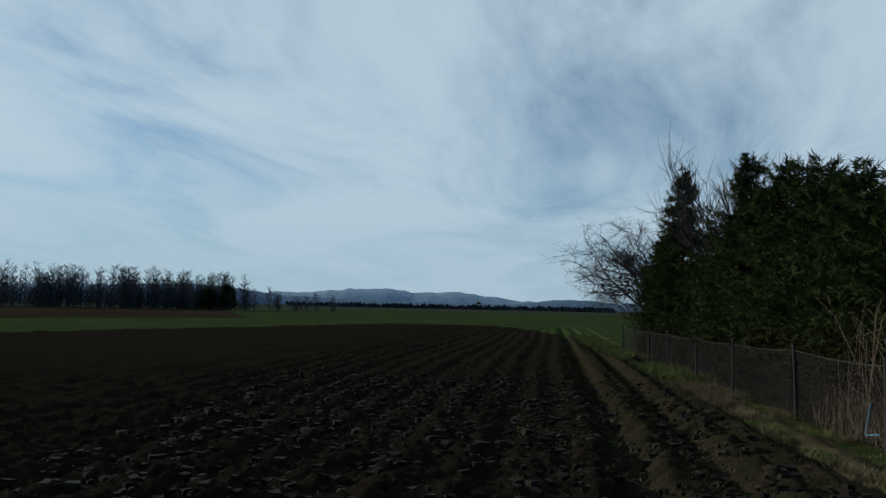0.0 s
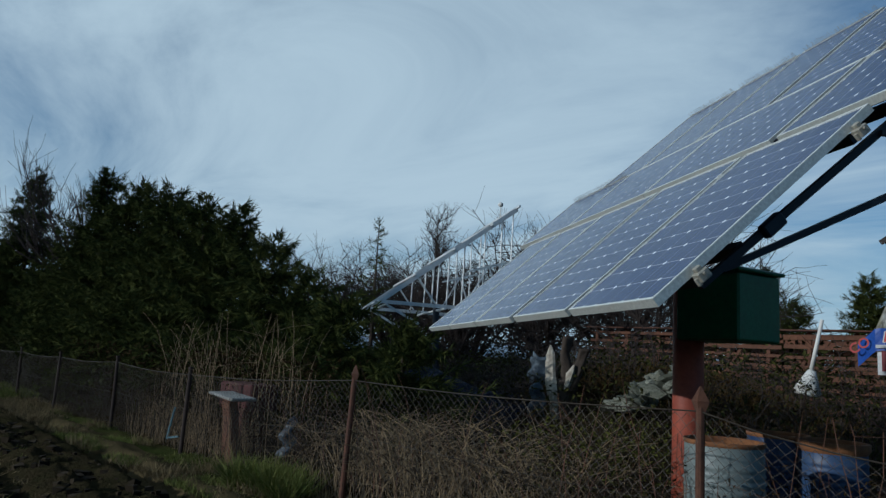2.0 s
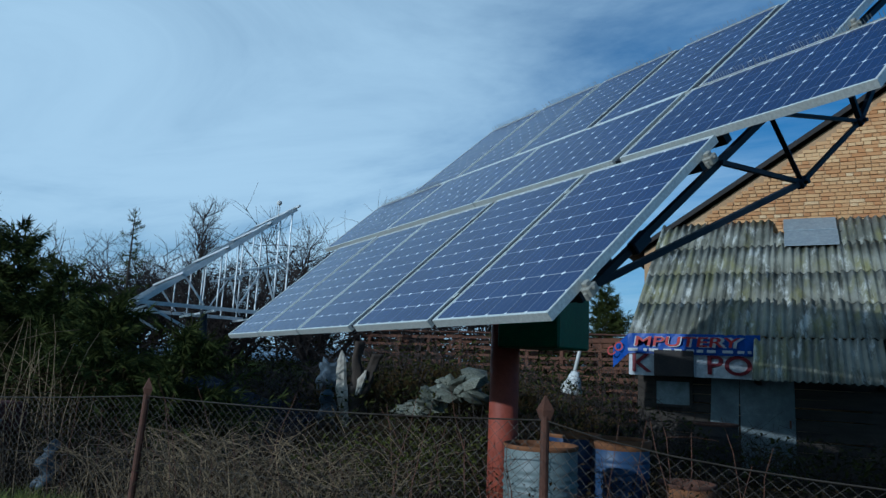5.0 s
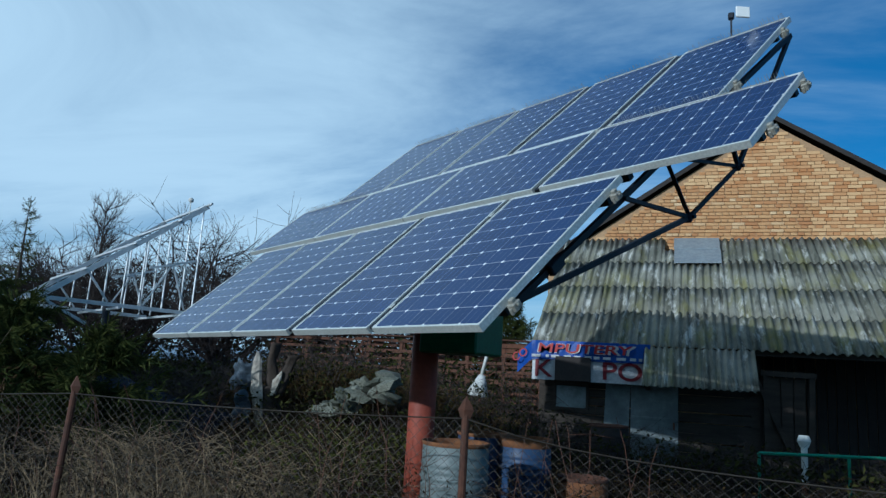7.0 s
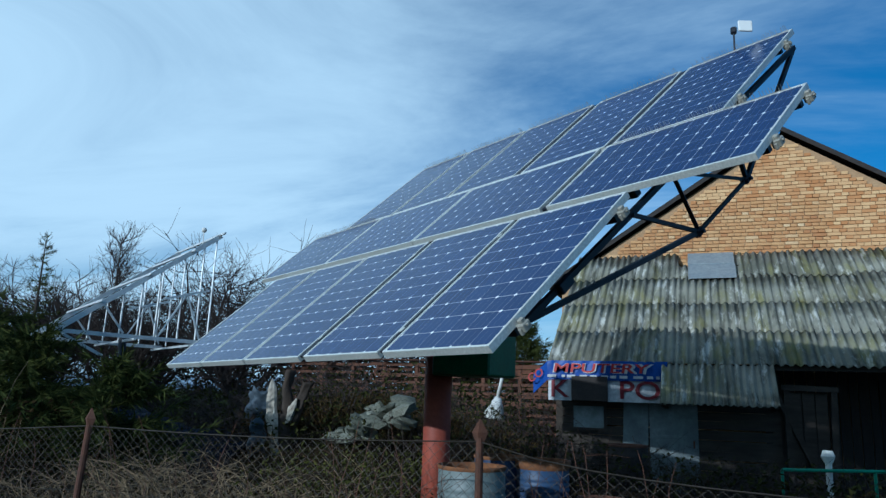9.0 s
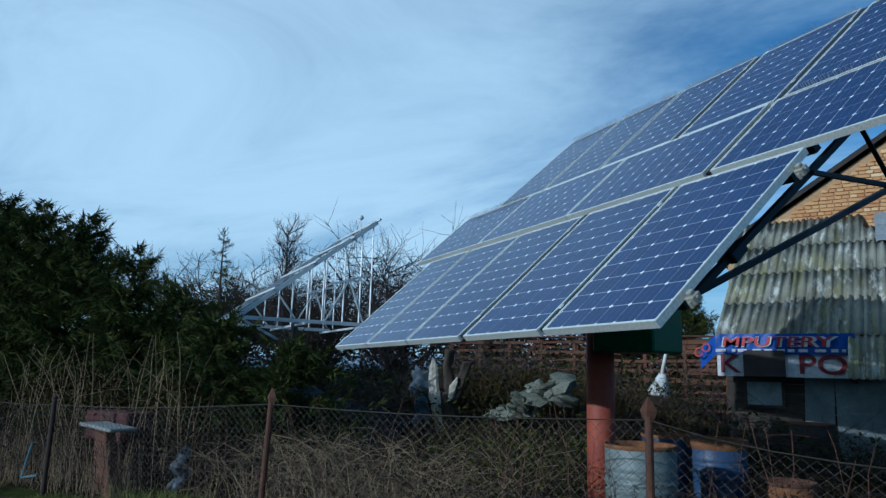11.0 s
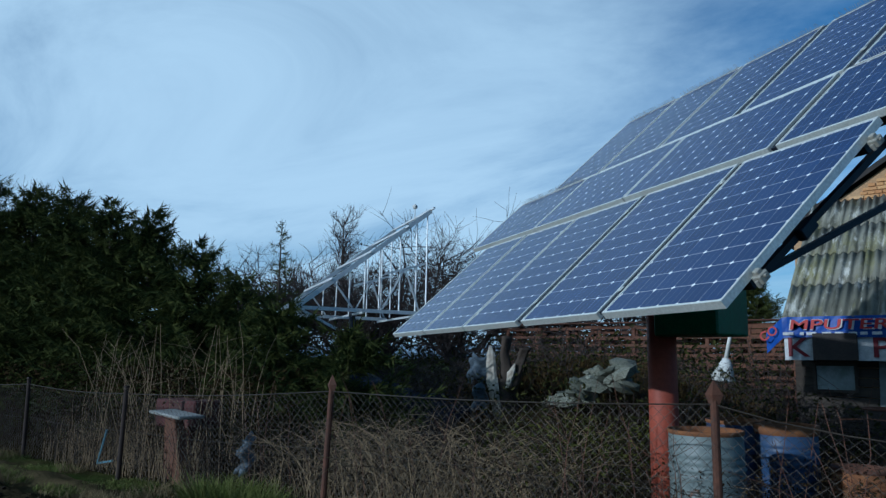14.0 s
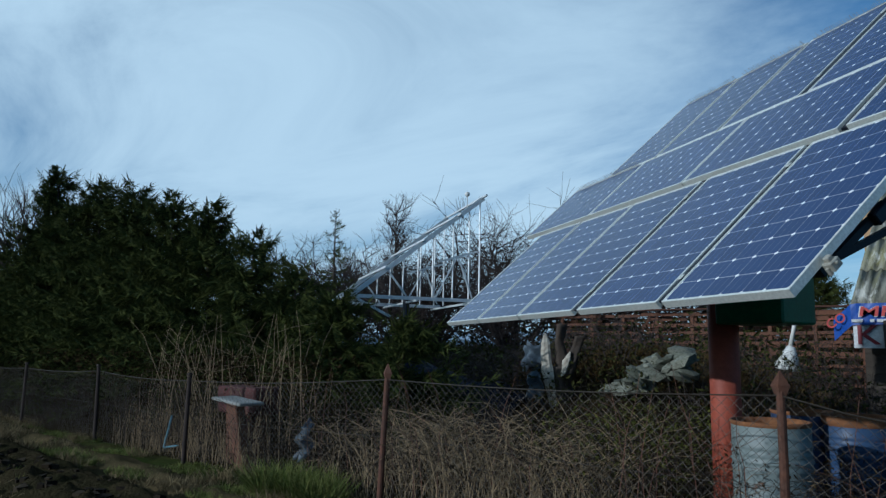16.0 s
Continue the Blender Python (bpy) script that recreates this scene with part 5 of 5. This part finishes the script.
# white broom
pole = thing("white_broom", (-2.1, 7.9, 0.45), "white broom leaning upside down among the weeds", "broom")
bm = bmesh.new()
tube(bm, (0.0, 0.0, 1.02), (0.20, -0.05, 1.85), 0.034, 0.028, 10)
part("handle", bm, M_WHITEWALL, pole, smooth=True)
bm = bmesh.new()
tube(bm, (-0.05, 0, 0.74), (0.02, 0, 1.06), 0.20, 0.06, 14)
tube(bm, (-0.06, 0, 0.68), (-0.05, 0, 0.74), 0.17, 0.20, 14)
part("head", bm, M_WHITEWALL, pole, smooth=True)
bm = bmesh.new()
tube(bm, (0, 0, -0.6), (0, 0, 0.72), 0.025, n=8)
part("stake", bm, M_BROWNWOOD, pole)

# white vent pipe and green rail
bm = bmesh.new()
tube(bm, (2.87, 5.9, 0.34), (2.87, 5.9, 0.86), 0.040, n=16)
tube(bm, (2.87, 5.9, 0.82), (2.87, 5.9, 0.90), 0.052, 0.085, n=16)
tube(bm, (2.87, 5.9, 0.90), (2.87, 5.9, 0.97), 0.085, 0.06, n=16)
vent = solo("vent_pipe", bm, M_WHITEWALL, "white plastic vent pipe with a round cap", "pipe")
bm = bmesh.new()
tube(bm, (2.87, 5.9, -0.1), (2.87, 5.9, 0.38), 0.048, n=14)
part("lower_pipe", bm, two_tone("brown_pipe", (0.26, 0.10, 0.05), (0.2, 0.08, 0.04), 5, 0.5, 20, 0.05), vent, "brown lower pipe")
bm = bmesh.new()
tube(bm, (2.30, 5.62, 0.72), (4.6, 6.4, 0.76), 0.022, n=10)
for k in range(3):
    tube(bm, (2.30 + k * 1.1, 5.62 + k * 0.37, -0.1), (2.30 + k * 1.1, 5.62 + k * 0.37, 0.72), 0.02, n=8)
solo("green_rail", bm, two_tone("mint_green_paint", (0.05, 0.28, 0.16), (0.04, 0.2, 0.12), 5, 0.5, 20, 0.1), "thin mint-green pipe rail", "rail")

# old leaning gate post with a pale plate, red crate and blue shreds by the fence
bm = bmesh.new()
beam(bm, (-5.86, 0.22, -0.2), (-6.10, 0.20, 0.74), 0.17, 0.13, (0, 1, 0), 0.012)
solo("old_post", bm, M_BROWNWOOD, "leaning brown timber post beside the fence", "post")
bm = bmesh.new()
box(bm, (-6.16, 0.26, 0.765), (0.62, 0.34, 0.035), Matrix.Rotation(radians(4), 4, "Y"), 0.012)
solo("white_plate", bm, two_tone("weathered_white", (0.36, 0.36, 0.34), (0.2, 0.2, 0.18), 6, 0.8, 20, 0.3, 0.006), "weathered white slab lying on old posts", "slab")
bm = bmesh.new()
beam(bm, (-6.42, 0.42, -0.2), (-6.44, 0.38, 0.74), 0.14, 0.12, (0, 1, 0), 0.012)
solo("old_post", bm, M_BROWNWOOD, "upright brown timber post behind the fence", "post")
bm = bmesh.new()
box(bm, (-6.75, 0.80, 0.72), (0.85, 0.4, 0.34), bevel=0.02)
box(bm, (-6.75, 0.80, 0.32), (0.5, 0.3, 0.64), bevel=0.02)
solo("red_box", bm, two_tone("faded_red_paint", (0.085, 0.024, 0.022), (0.05, 0.018, 0.017), 4, 0.8, 20, 0.2, 0.004), "faded red box overgrown with dry stalks", "box")
M_RAG = two_tone("grey_blue_film", (0.09, 0.115, 0.14), (0.045, 0.06, 0.08), 4, 0.4, 12, 0.6, 0.03)


def rag(x, y, z, w, h, label, material=None):
    v, f = [], []
    rnd = random.Random(int((x + 50) * 100))
    n = 7
    ph = [rnd.random() * 6 for _ in range(4)]
    for i in range(n + 1):
        for j in range(n + 1):
            a, b = i / n - 0.5, j / n - 0.5
            v.append((w * a * (1 - 0.4 * b), 0.08 * math.sin(7 * a + ph[0]) + 0.05 * math.sin(11 * b + ph[1]), h * b + 0.05 * math.sin(9 * a + ph[2])))
    for i in range(n):
        for j in range(n):
            k = i * (n + 1) + j
            f.append((k, k + n + 1, k + n + 2, k + 1))
    me = mesh_of("plastic_rag", v, f, material or M_RAG)
    me.polygons.foreach_set("use_smooth", [True] * len(me.polygons))
    ob = tagged(new("plastic_rag", me), label, "plastic sheet", "plastic rags")
    ob.location = (x, y, z)
    mod = ob.modifiers.new("thick", "SOLIDIFY")
    mod.thickness = 0.006
    return ob


rag(-5.05, 4.8, 1.30, 0.42, 0.42, "grey-blue plastic sheet hanging by the stump")
rag(-4.75, 4.45, 0.8, 0.3, 0.5, "torn grey plastic sheet below the stump")
rag(-4.98, 0.35, 0.42, 0.18, 0.35, "pale blue plastic scrap caught behind the fence")
bm = bmesh.new()
tube(bm, (-7.55, 0.1, 0.10), (-7.35, 0.08, 0.52), 0.014, n=7)
tube(bm, (-7.55, 0.1, 0.10), (-7.2, 0.1, 0.16), 0.012, n=7)
solo("blue_pipe", bm, two_tone("pale_blue_plastic", (0.14, 0.28, 0.34), (0.1, 0.2, 0.26), 5, 0.5, 20, 0.05), "bent pale blue plastic pipe at the fence foot", "pipe")
# dark blue tarpaulin heap of brushwood
v, f = [], []
n = 26
for i in range(n + 1):
    for j in range(13):
        a, b = i / n, j / 12
        x, y = -8.6 + 3.6 * a, 3.1 + 2.2 * b + 0.6 * a
        z = 1.1 * math.sin(math.pi * min(1, b * 0.9 + 0.08)) * (0.45 + 0.55 * math.sin(math.pi * (0.25 + 0.7 * a))) + 0.07 * math.sin(13 * a + 5 * b) + 0.05 * math.sin(31 * a - 9 * b)
        v.append((x, y, z))
for i in range(n):
    for j in range(12):
        k = i * 13 + j
        f.append((k, k + 13, k + 14, k + 1))
me = mesh_of("tarpaulin", v, f, two_tone("dark_blue_tarpaulin", (0.006, 0.010, 0.022), (0.012, 0.02, 0.04), 6, 0.8, 9, 1.0, 0.08, spec=0.1))
me.polygons.foreach_set("use_smooth", [True] * len(me.polygons))
tagged(new("tarpaulin", me), "dark blue crumpled tarpaulin over a brushwood heap", "tarpaulin")

# ---------------------------------------------------------------- second, empty tracker frame
T2 = Vector((-10.4, 10.2, 0.0))
H2 = Vector((0.521, 0.8535, 0.0))
frame2 = thing("tracker_frame", T2 + H2 * -1.8, "second solar tracker's bare galvanised steel frame without panels", "metal frame")
F2 = -(T2 + H2 * -1.8)


def f2(s, z, u=0.0):
    return T2 + H2 * s + Vector((0, 0, z)) + PV_E * u + F2


def f2bar(name, a, b, w, h, label=""):
    bm = bmesh.new()
    beam(bm, a, b, w, h)
    return part(name, bm, M_GALV, frame2, label)


for u in (0.0, 3.2):
    f2bar("rafter", f2(-3.55, 2.58, u), f2(0.12, 5.42, u), 0.05, 0.12, "long inclined steel rafter")
    f2bar("base_beam", f2(-3.4, 2.66, u), f2(-0.1, 2.62, u), 0.07, 0.09)
    for k, s in enumerate((-2.1, -1.7, -1.3, -0.75, -0.3, 0.0)):
        f2bar("upright", f2(s, 2.66, u), f2(s + 0.02, 2.58 + (s + 3.55) * 0.774, u), 0.028, 0.028)
    f2bar("brace", f2(-2.5, 3.35, u), f2(-2.0, 2.7, u), 0.04, 0.04)
    f2bar("brace", f2(-1.2, 2.7, u), f2(-0.6, 3.8, u), 0.035, 0.035)
    f2bar("brace", f2(-0.6, 3.8, u), f2(-0.2, 2.7, u), 0.035, 0.035)
    f2bar("tie", f2(-1.15, 3.62, u), f2(-0.05, 3.95, u), 0.045, 0.05)
    f2bar("foot_brace", f2(-3.3, 2.6, u), f2(-2.4, 2.15, u), 0.05, 0.06)
for s, z in ((-3.5, 2.66), (-2.6, 3.4), (-1.6, 4.15), (-0.6, 4.9), (0.1, 5.45), (-3.3, 2.58), (-1.8, 2.57), (-0.3, 2.55)):
    f2bar("purlin", f2(s, z, -0.3), f2(s, z, 3.5), 0.05, 0.05)
bm = bmesh.new()
tube(bm, (0, 0, -0.2), f2(-1.8, 2.62, 0.8), 0.09, n=16)
part("pole", bm, M_DARKSTEEL, frame2, "dark steel pole")
bm = bmesh.new()
tube(bm, f2(-0.35, 5.1), f2(-0.35, 5.45), 0.012, n=6)
bmesh.ops.create_icosphere(bm, subdivisions=2, radius=0.07, matrix=Matrix.Translation(f2(-0.35, 5.5)))
part("sensor", bm, M_WHITEWALL, frame2, "small white sensor")


# ---------------------------------------------------------------- weeds, brambles and grass
def ground_z(x, y):
    z = 1.25 * math.exp(-(((x + 4.4) / 3.2) ** 2 + ((y - 7.4) / 2.0) ** 2)) + 0.45 * math.exp(-(((x + 4.0) / 2.0) ** 2 + ((y - 5.0) / 1.2) ** 2))
    return z


def thicket(name, n, x0, x1, y0, y1, h0, h1, arch, material, label, seed, r=0.0035, twigs=2, kind="stuff"):
    """Arching canes and stalks with side twigs."""
    rnd = random.Random(seed)
    s = Sticks()
    for k in range(n):
        x, y = rnd.uniform(x0, x1), rnd.uniform(y0, y1)
        h = rnd.uniform(h0, h1)
        a = rnd.random() * 6.28
        lean = Vector((math.cos(a), math.sin(a), 0)) * h * rnd.uniform(0.1, 1.0) * arch
        b = Vector((x, y, ground_z(x, y) - 0.03))
        pts = []
        for q in range(6):
            w = q / 5
            pts.append(b + lean * (w ** 1.6) + Vector((rnd.uniform(-0.02, 0.02), rnd.uniform(-0.02, 0.02), h * (w - arch * 0.45 * w ** 3))))
        s.path(pts, r * rnd.uniform(0.7, 1.5), r * 0.45, 3)
        for q in range(twigs):
            i = rnd.randint(1, 4)
            p = pts[i]
            aa = rnd.random() * 6.28
            ln = h * rnd.uniform(0.12, 0.4)
            e = p + Vector((math.cos(aa) * ln, math.sin(aa) * ln, ln * rnd.uniform(-0.3, 0.9)))
            s.path([p, p.lerp(e, 0.5) + Vector((0, 0, 0.04 * ln)), e], r * 0.6, r * 0.3, 3)
    return tagged(new(name, s.mesh(name, material)), label, "weeds", kind=kind)


def tufts(name, n, x0, x1, y0, y1, h, blades, material, label, seed, spread=0.5, width=0.008, clump=0.0):
    rnd = random.Random(seed)
    s = Sticks()
    for k in range(n):
        x, y = rnd.uniform(x0, x1), rnd.uniform(y0, y1)
        if clump and smooth_noise(np.array([x]), np.array([y]), clump, seed)[0] < 0.5:
            continue
        z = ground_z(x, y)
        for b in range(blades):
            a = rnd.random() * 6.28
            hh = h * rnd.uniform(0.45, 1.15)
            p = Vector((x + rnd.uniform(-0.05, 0.05), y + rnd.uniform(-0.05, 0.05), z - 0.02))
            e = p + Vector((math.cos(a) * hh * spread * rnd.random() * 1.6, math.sin(a) * hh * spread * rnd.random() * 1.6, hh))
            s.blade(p, e, width * rnd.uniform(0.7, 1.6), (-math.sin(a), math.cos(a), 0))
    return tagged(new(name, s.mesh(name, material)), label, "grass", kind="stuff")


def dead_leaves(name, n, x0, x1, y0, y1, z0, z1, material, label, seed, size=0.05):
    rnd = random.Random(seed)
    s = Sticks()
    for k in range(n):
        x, y = rnd.uniform(x0, x1), rnd.uniform(y0, y1)
        p = Vector((x, y, ground_z(x, y) + rnd.uniform(z0, z1)))
        d = Vector((rnd.uniform(-1, 1), rnd.uniform(-1, 1), rnd.uniform(-1, 0.6))).normalized() * size * rnd.uniform(0.5, 1.6)
        s.blade(p, p + d, size * 0.6, Vector((rnd.uniform(-1, 1), rnd.uniform(-1, 1), rnd.uniform(-1, 1))).normalized())
    return tagged(new(name, s.mesh(name, material)), label, "weeds", kind="stuff")


M_DEADLEAF = leafy("withered_leaves", (0.014, 0.009, 0.004), (0.048, 0.032, 0.013))
M_DARKWEED = leafy("dark_weed_leaves", (0.014, 0.016, 0.006), (0.05, 0.05, 0.014))
thicket("bramble_thicket", 2600, -9.5, 5.5, 0.12, 3.4, 0.4, 1.1, 0.85, M_BROWNTWIG, "dense brown bramble canes behind the fence", 1, 0.0035, 3)
thicket("bramble_thicket", 430, -4.7, -1.5, 0.05, 1.6, 0.6, 1.25, 0.9, M_PALETWIG, "pale bent canes and dry stalks at the fence", 2, 0.003, 2)
thicket("pale_canes", 110, -4.4, -1.4, 0.1, 1.8, 0.8, 1.35, 0.75, M_PALETWIG, "stout pale canes leaning over the brambles", 24, 0.0055, 2)
thicket("dry_stalks", 105, -9.2, -5.4, 0.25, 1.5, 1.2, 2.3, 0.4, M_PALETWIG, "tall straw-coloured dry stalks before the spruces", 3, 0.0048, 1)
thicket("red_shoots", 46, -4.6, 1.2, 0.1, 1.0, 0.9, 1.6, 0.3, M_RUST, "long red-brown shoots growing up the fence", 31, 0.0042, 1)
thicket("pale_canes", 70, -4.2, 1.5, 0.15, 1.6, 0.5, 1.1, 0.9, M_PALETWIG, "pale dry canes in the brambles", 32, 0.0035, 2)
thicket("bramble_thicket", 700, -14.5, -4.0, 5.6, 8.6, 0.5, 1.5, 0.7, M_TWIG, "dark scrub under the bare frame", 33, 0.008, 4)
thicket("dry_stalks", 450, -14.5, -5.2, 0.15, 1.7, 0.4, 1.3, 0.6, M_BROWNTWIG, "brown dry stalks before the spruces", 4, 0.004, 3)
thicket("reed_stalks", 260, -9.0, -5.6, 0.04, 0.5, 0.3, 0.75, 0.2, M_PALETWIG, "short upright dry stalks along the fence foot", 21, 0.003, 1)
thicket("dry_stalks", 600, -25.5, -14.5, 0.3, 1.5, 0.5, 1.3, 0.5, M_BROWNTWIG, "brown dry stalks along the far fence", 5, 0.005, 2)
thicket("bramble_thicket", 1300, -9.0, 3.0, 3.0, 6.8, 0.4, 1.0, 0.8, M_BROWNTWIG, "brown weeds across the yard", 6, 0.004, 3)
thicket("bramble_thicket", 900, -3.0, 6.0, 4.6, 7.7, 0.5, 1.2, 0.7, M_TWIG, "dark weeds before the shed", 7, 0.005, 3)
thicket("bramble_thicket", 900, -16.0, -1.0, 8.6, 13.5, 0.8, 2.6, 0.6, M_TWIG, "dark scrub behind the earth heap", 22, 0.007, 4)
dead_leaves("withered_leaves", 15000, -9.5, 5.5, 0.2, 4.0, 0.0, 0.72, M_DEADLEAF, "withered brown weed leaves", 8, 0.034)
dead_leaves("withered_leaves", 9000, -15.0, -5.5, 0.5, 1.9, 0.0, 1.3, M_DEADLEAF, "withered brown weed leaves", 9, 0.06)
dead_leaves("withered_leaves", 9000, -25.5, -14.0, 0.5, 2.0, 0.0, 1.2, M_DARKWEED, "dark weeds under the spruces", 10, 0.09)
dead_leaves("dark_weeds", 5000, -15.0, -2.0, 8.6, 13.0, 0.0, 1.5, M_DARKWEED, "dark scrub behind the earth heap", 23, 0.14)
dead_leaves("dark_weeds", 7000, -21.0, -3.0, 14.2, 17.0, 0.0, 2.3, M_DARKWEED, "dark undergrowth beneath the orchard trees", 25, 0.17)
dead_leaves("dark_weeds", 9000, -9.0, 6.0, 3.5, 7.6, 0.0, 0.7, M_DARKWEED, "dark low weeds across the yard", 11, 0.08)
dead_leaves("green_weeds", 1700, -2.6, -1.1, 0.7, 3.2, 0.2, 0.85, leafy("olive_weed_leaves", (0.03, 0.036, 0.008), (0.085, 0.085, 0.02)), "olive-green weeds beside the pole", 12, 0.05)
thicket("bramble_thicket", 500, -8.6, -5.0, 2.4, 5.4, 0.5, 1.3, 0.8, M_TWIG, "dark brushwood over the tarpaulin", 34, 0.007, 4)
tufts("heap_grass", 2600, -7.2, -1.4, 5.6, 8.6, 0.30, 7, leafy("heap_grass_blades", (0.045, 0.028, 0.011), (0.125, 0.082, 0.030)), "brown grass on the earth heap", 13, 0.7, 0.02)
tufts("grass_tuft", 95, -4.9, -3.75, -0.45, 0.0, 0.30, 20, M_GRASS, "lush green grass tuft at the fence foot", 14, 0.95, 0.008)
tufts("verge_grass", 3600, -14.0, -3.0, -0.9, 0.05, 0.075, 8, M_GRASS, "short green grass on the verge", 15, 0.8, 0.008, 0.8)
tufts("verge_grass", 2600, -14.0, 1.0, -1.0, 0.1, 0.16, 6, M_DRYGRASS, "dry straw grass on the verge", 16, 0.9, 0.007, 0.6)
tufts("verge_grass", 2400, -40.0, -14.0, -0.9, 0.4, 0.2, 7, M_GRASS, "green grass along the far fence", 17, 0.8, 0.015, 1.5)
tufts("stubble", 1200, -10.0, 1.5, -7.5, -1.4, 0.06, 4, M_DRYGRASS, "straw bits and stubble in the ploughed soil", 18, 1.6, 0.006)
tufts("stubble", 160, -9.0, 1.0, -4.2, -1.4, 0.10, 12, M_GRASS, "green weeds sprouting in the ruts", 19, 1.0, 0.007, 1.2)


# ---------------------------------------------------------------- bricks of the gable
BRICK_L, BRICK_H, BRICK_T = 0.25, 0.065, 0.05
rnd = random.Random(77)
bm = bmesh.new()
box(bm, (0, 0, 0), (BRICK_L, BRICK_T, BRICK_H), bevel=0.006)
brick_long = bpy.data.meshes.new("brick")
bm.to_mesh(brick_long); bm.free()
brick_long.materials.append(M_BRICK)
bm = bmesh.new()
box(bm, (0, 0, 0), (0.12, BRICK_T, BRICK_H), bevel=0.006)
brick_short = bpy.data.meshes.new("brick")
bm.to_mesh(brick_short); bm.free()
brick_short.materials.append(M_BRICK)
M_BRICKREST = leafy("yellow_brick_rest", (0.44, 0.205, 0.08), (0.64, 0.42, 0.21), 0.9)
made, rest = 0, bmesh.new()
course = 0
z = 4.45
while z < APEX.z - 0.2:
    half = (APEX.z - 0.22 - z) * (APEX.x - EAVE_L.x) / (APEX.z - EAVE_L.z)
    x, hi = max(APEX.x - half, -1.55) + rnd.uniform(0, 0.1), min(APEX.x + half, 6.2)
    header = course % 2
    while x < hi - 0.1:
        me, w = (brick_short, 0.12) if header else (brick_long, BRICK_L)
        proud = BY + 0.012 + BRICK_T / 2 - 0.028 + rnd.uniform(-0.014, 0.008)
        if x < 3.9 and made < 300 and z > 4.75:
            ob = new("brick", me)
            ob.parent = barn_wall
            ob.matrix_local = Matrix.Translation((x + w / 2 - APEX.x, proud - BY, z)) @ pose(0, 0, 0, 0, rnd.uniform(-0.6, 0.6), 0)
            made += 1
        else:
            box(rest, (x + w / 2 - APEX.x, proud - BY, z + rnd.uniform(-0.003, 0.003)), (w, BRICK_T, BRICK_H))
        x += w + rnd.uniform(0.006, 0.024)
    z += BRICK_H + 0.012
    course += 1
tagged(part("bricks", rest, M_BRICKREST, barn_wall), kind="stuff")
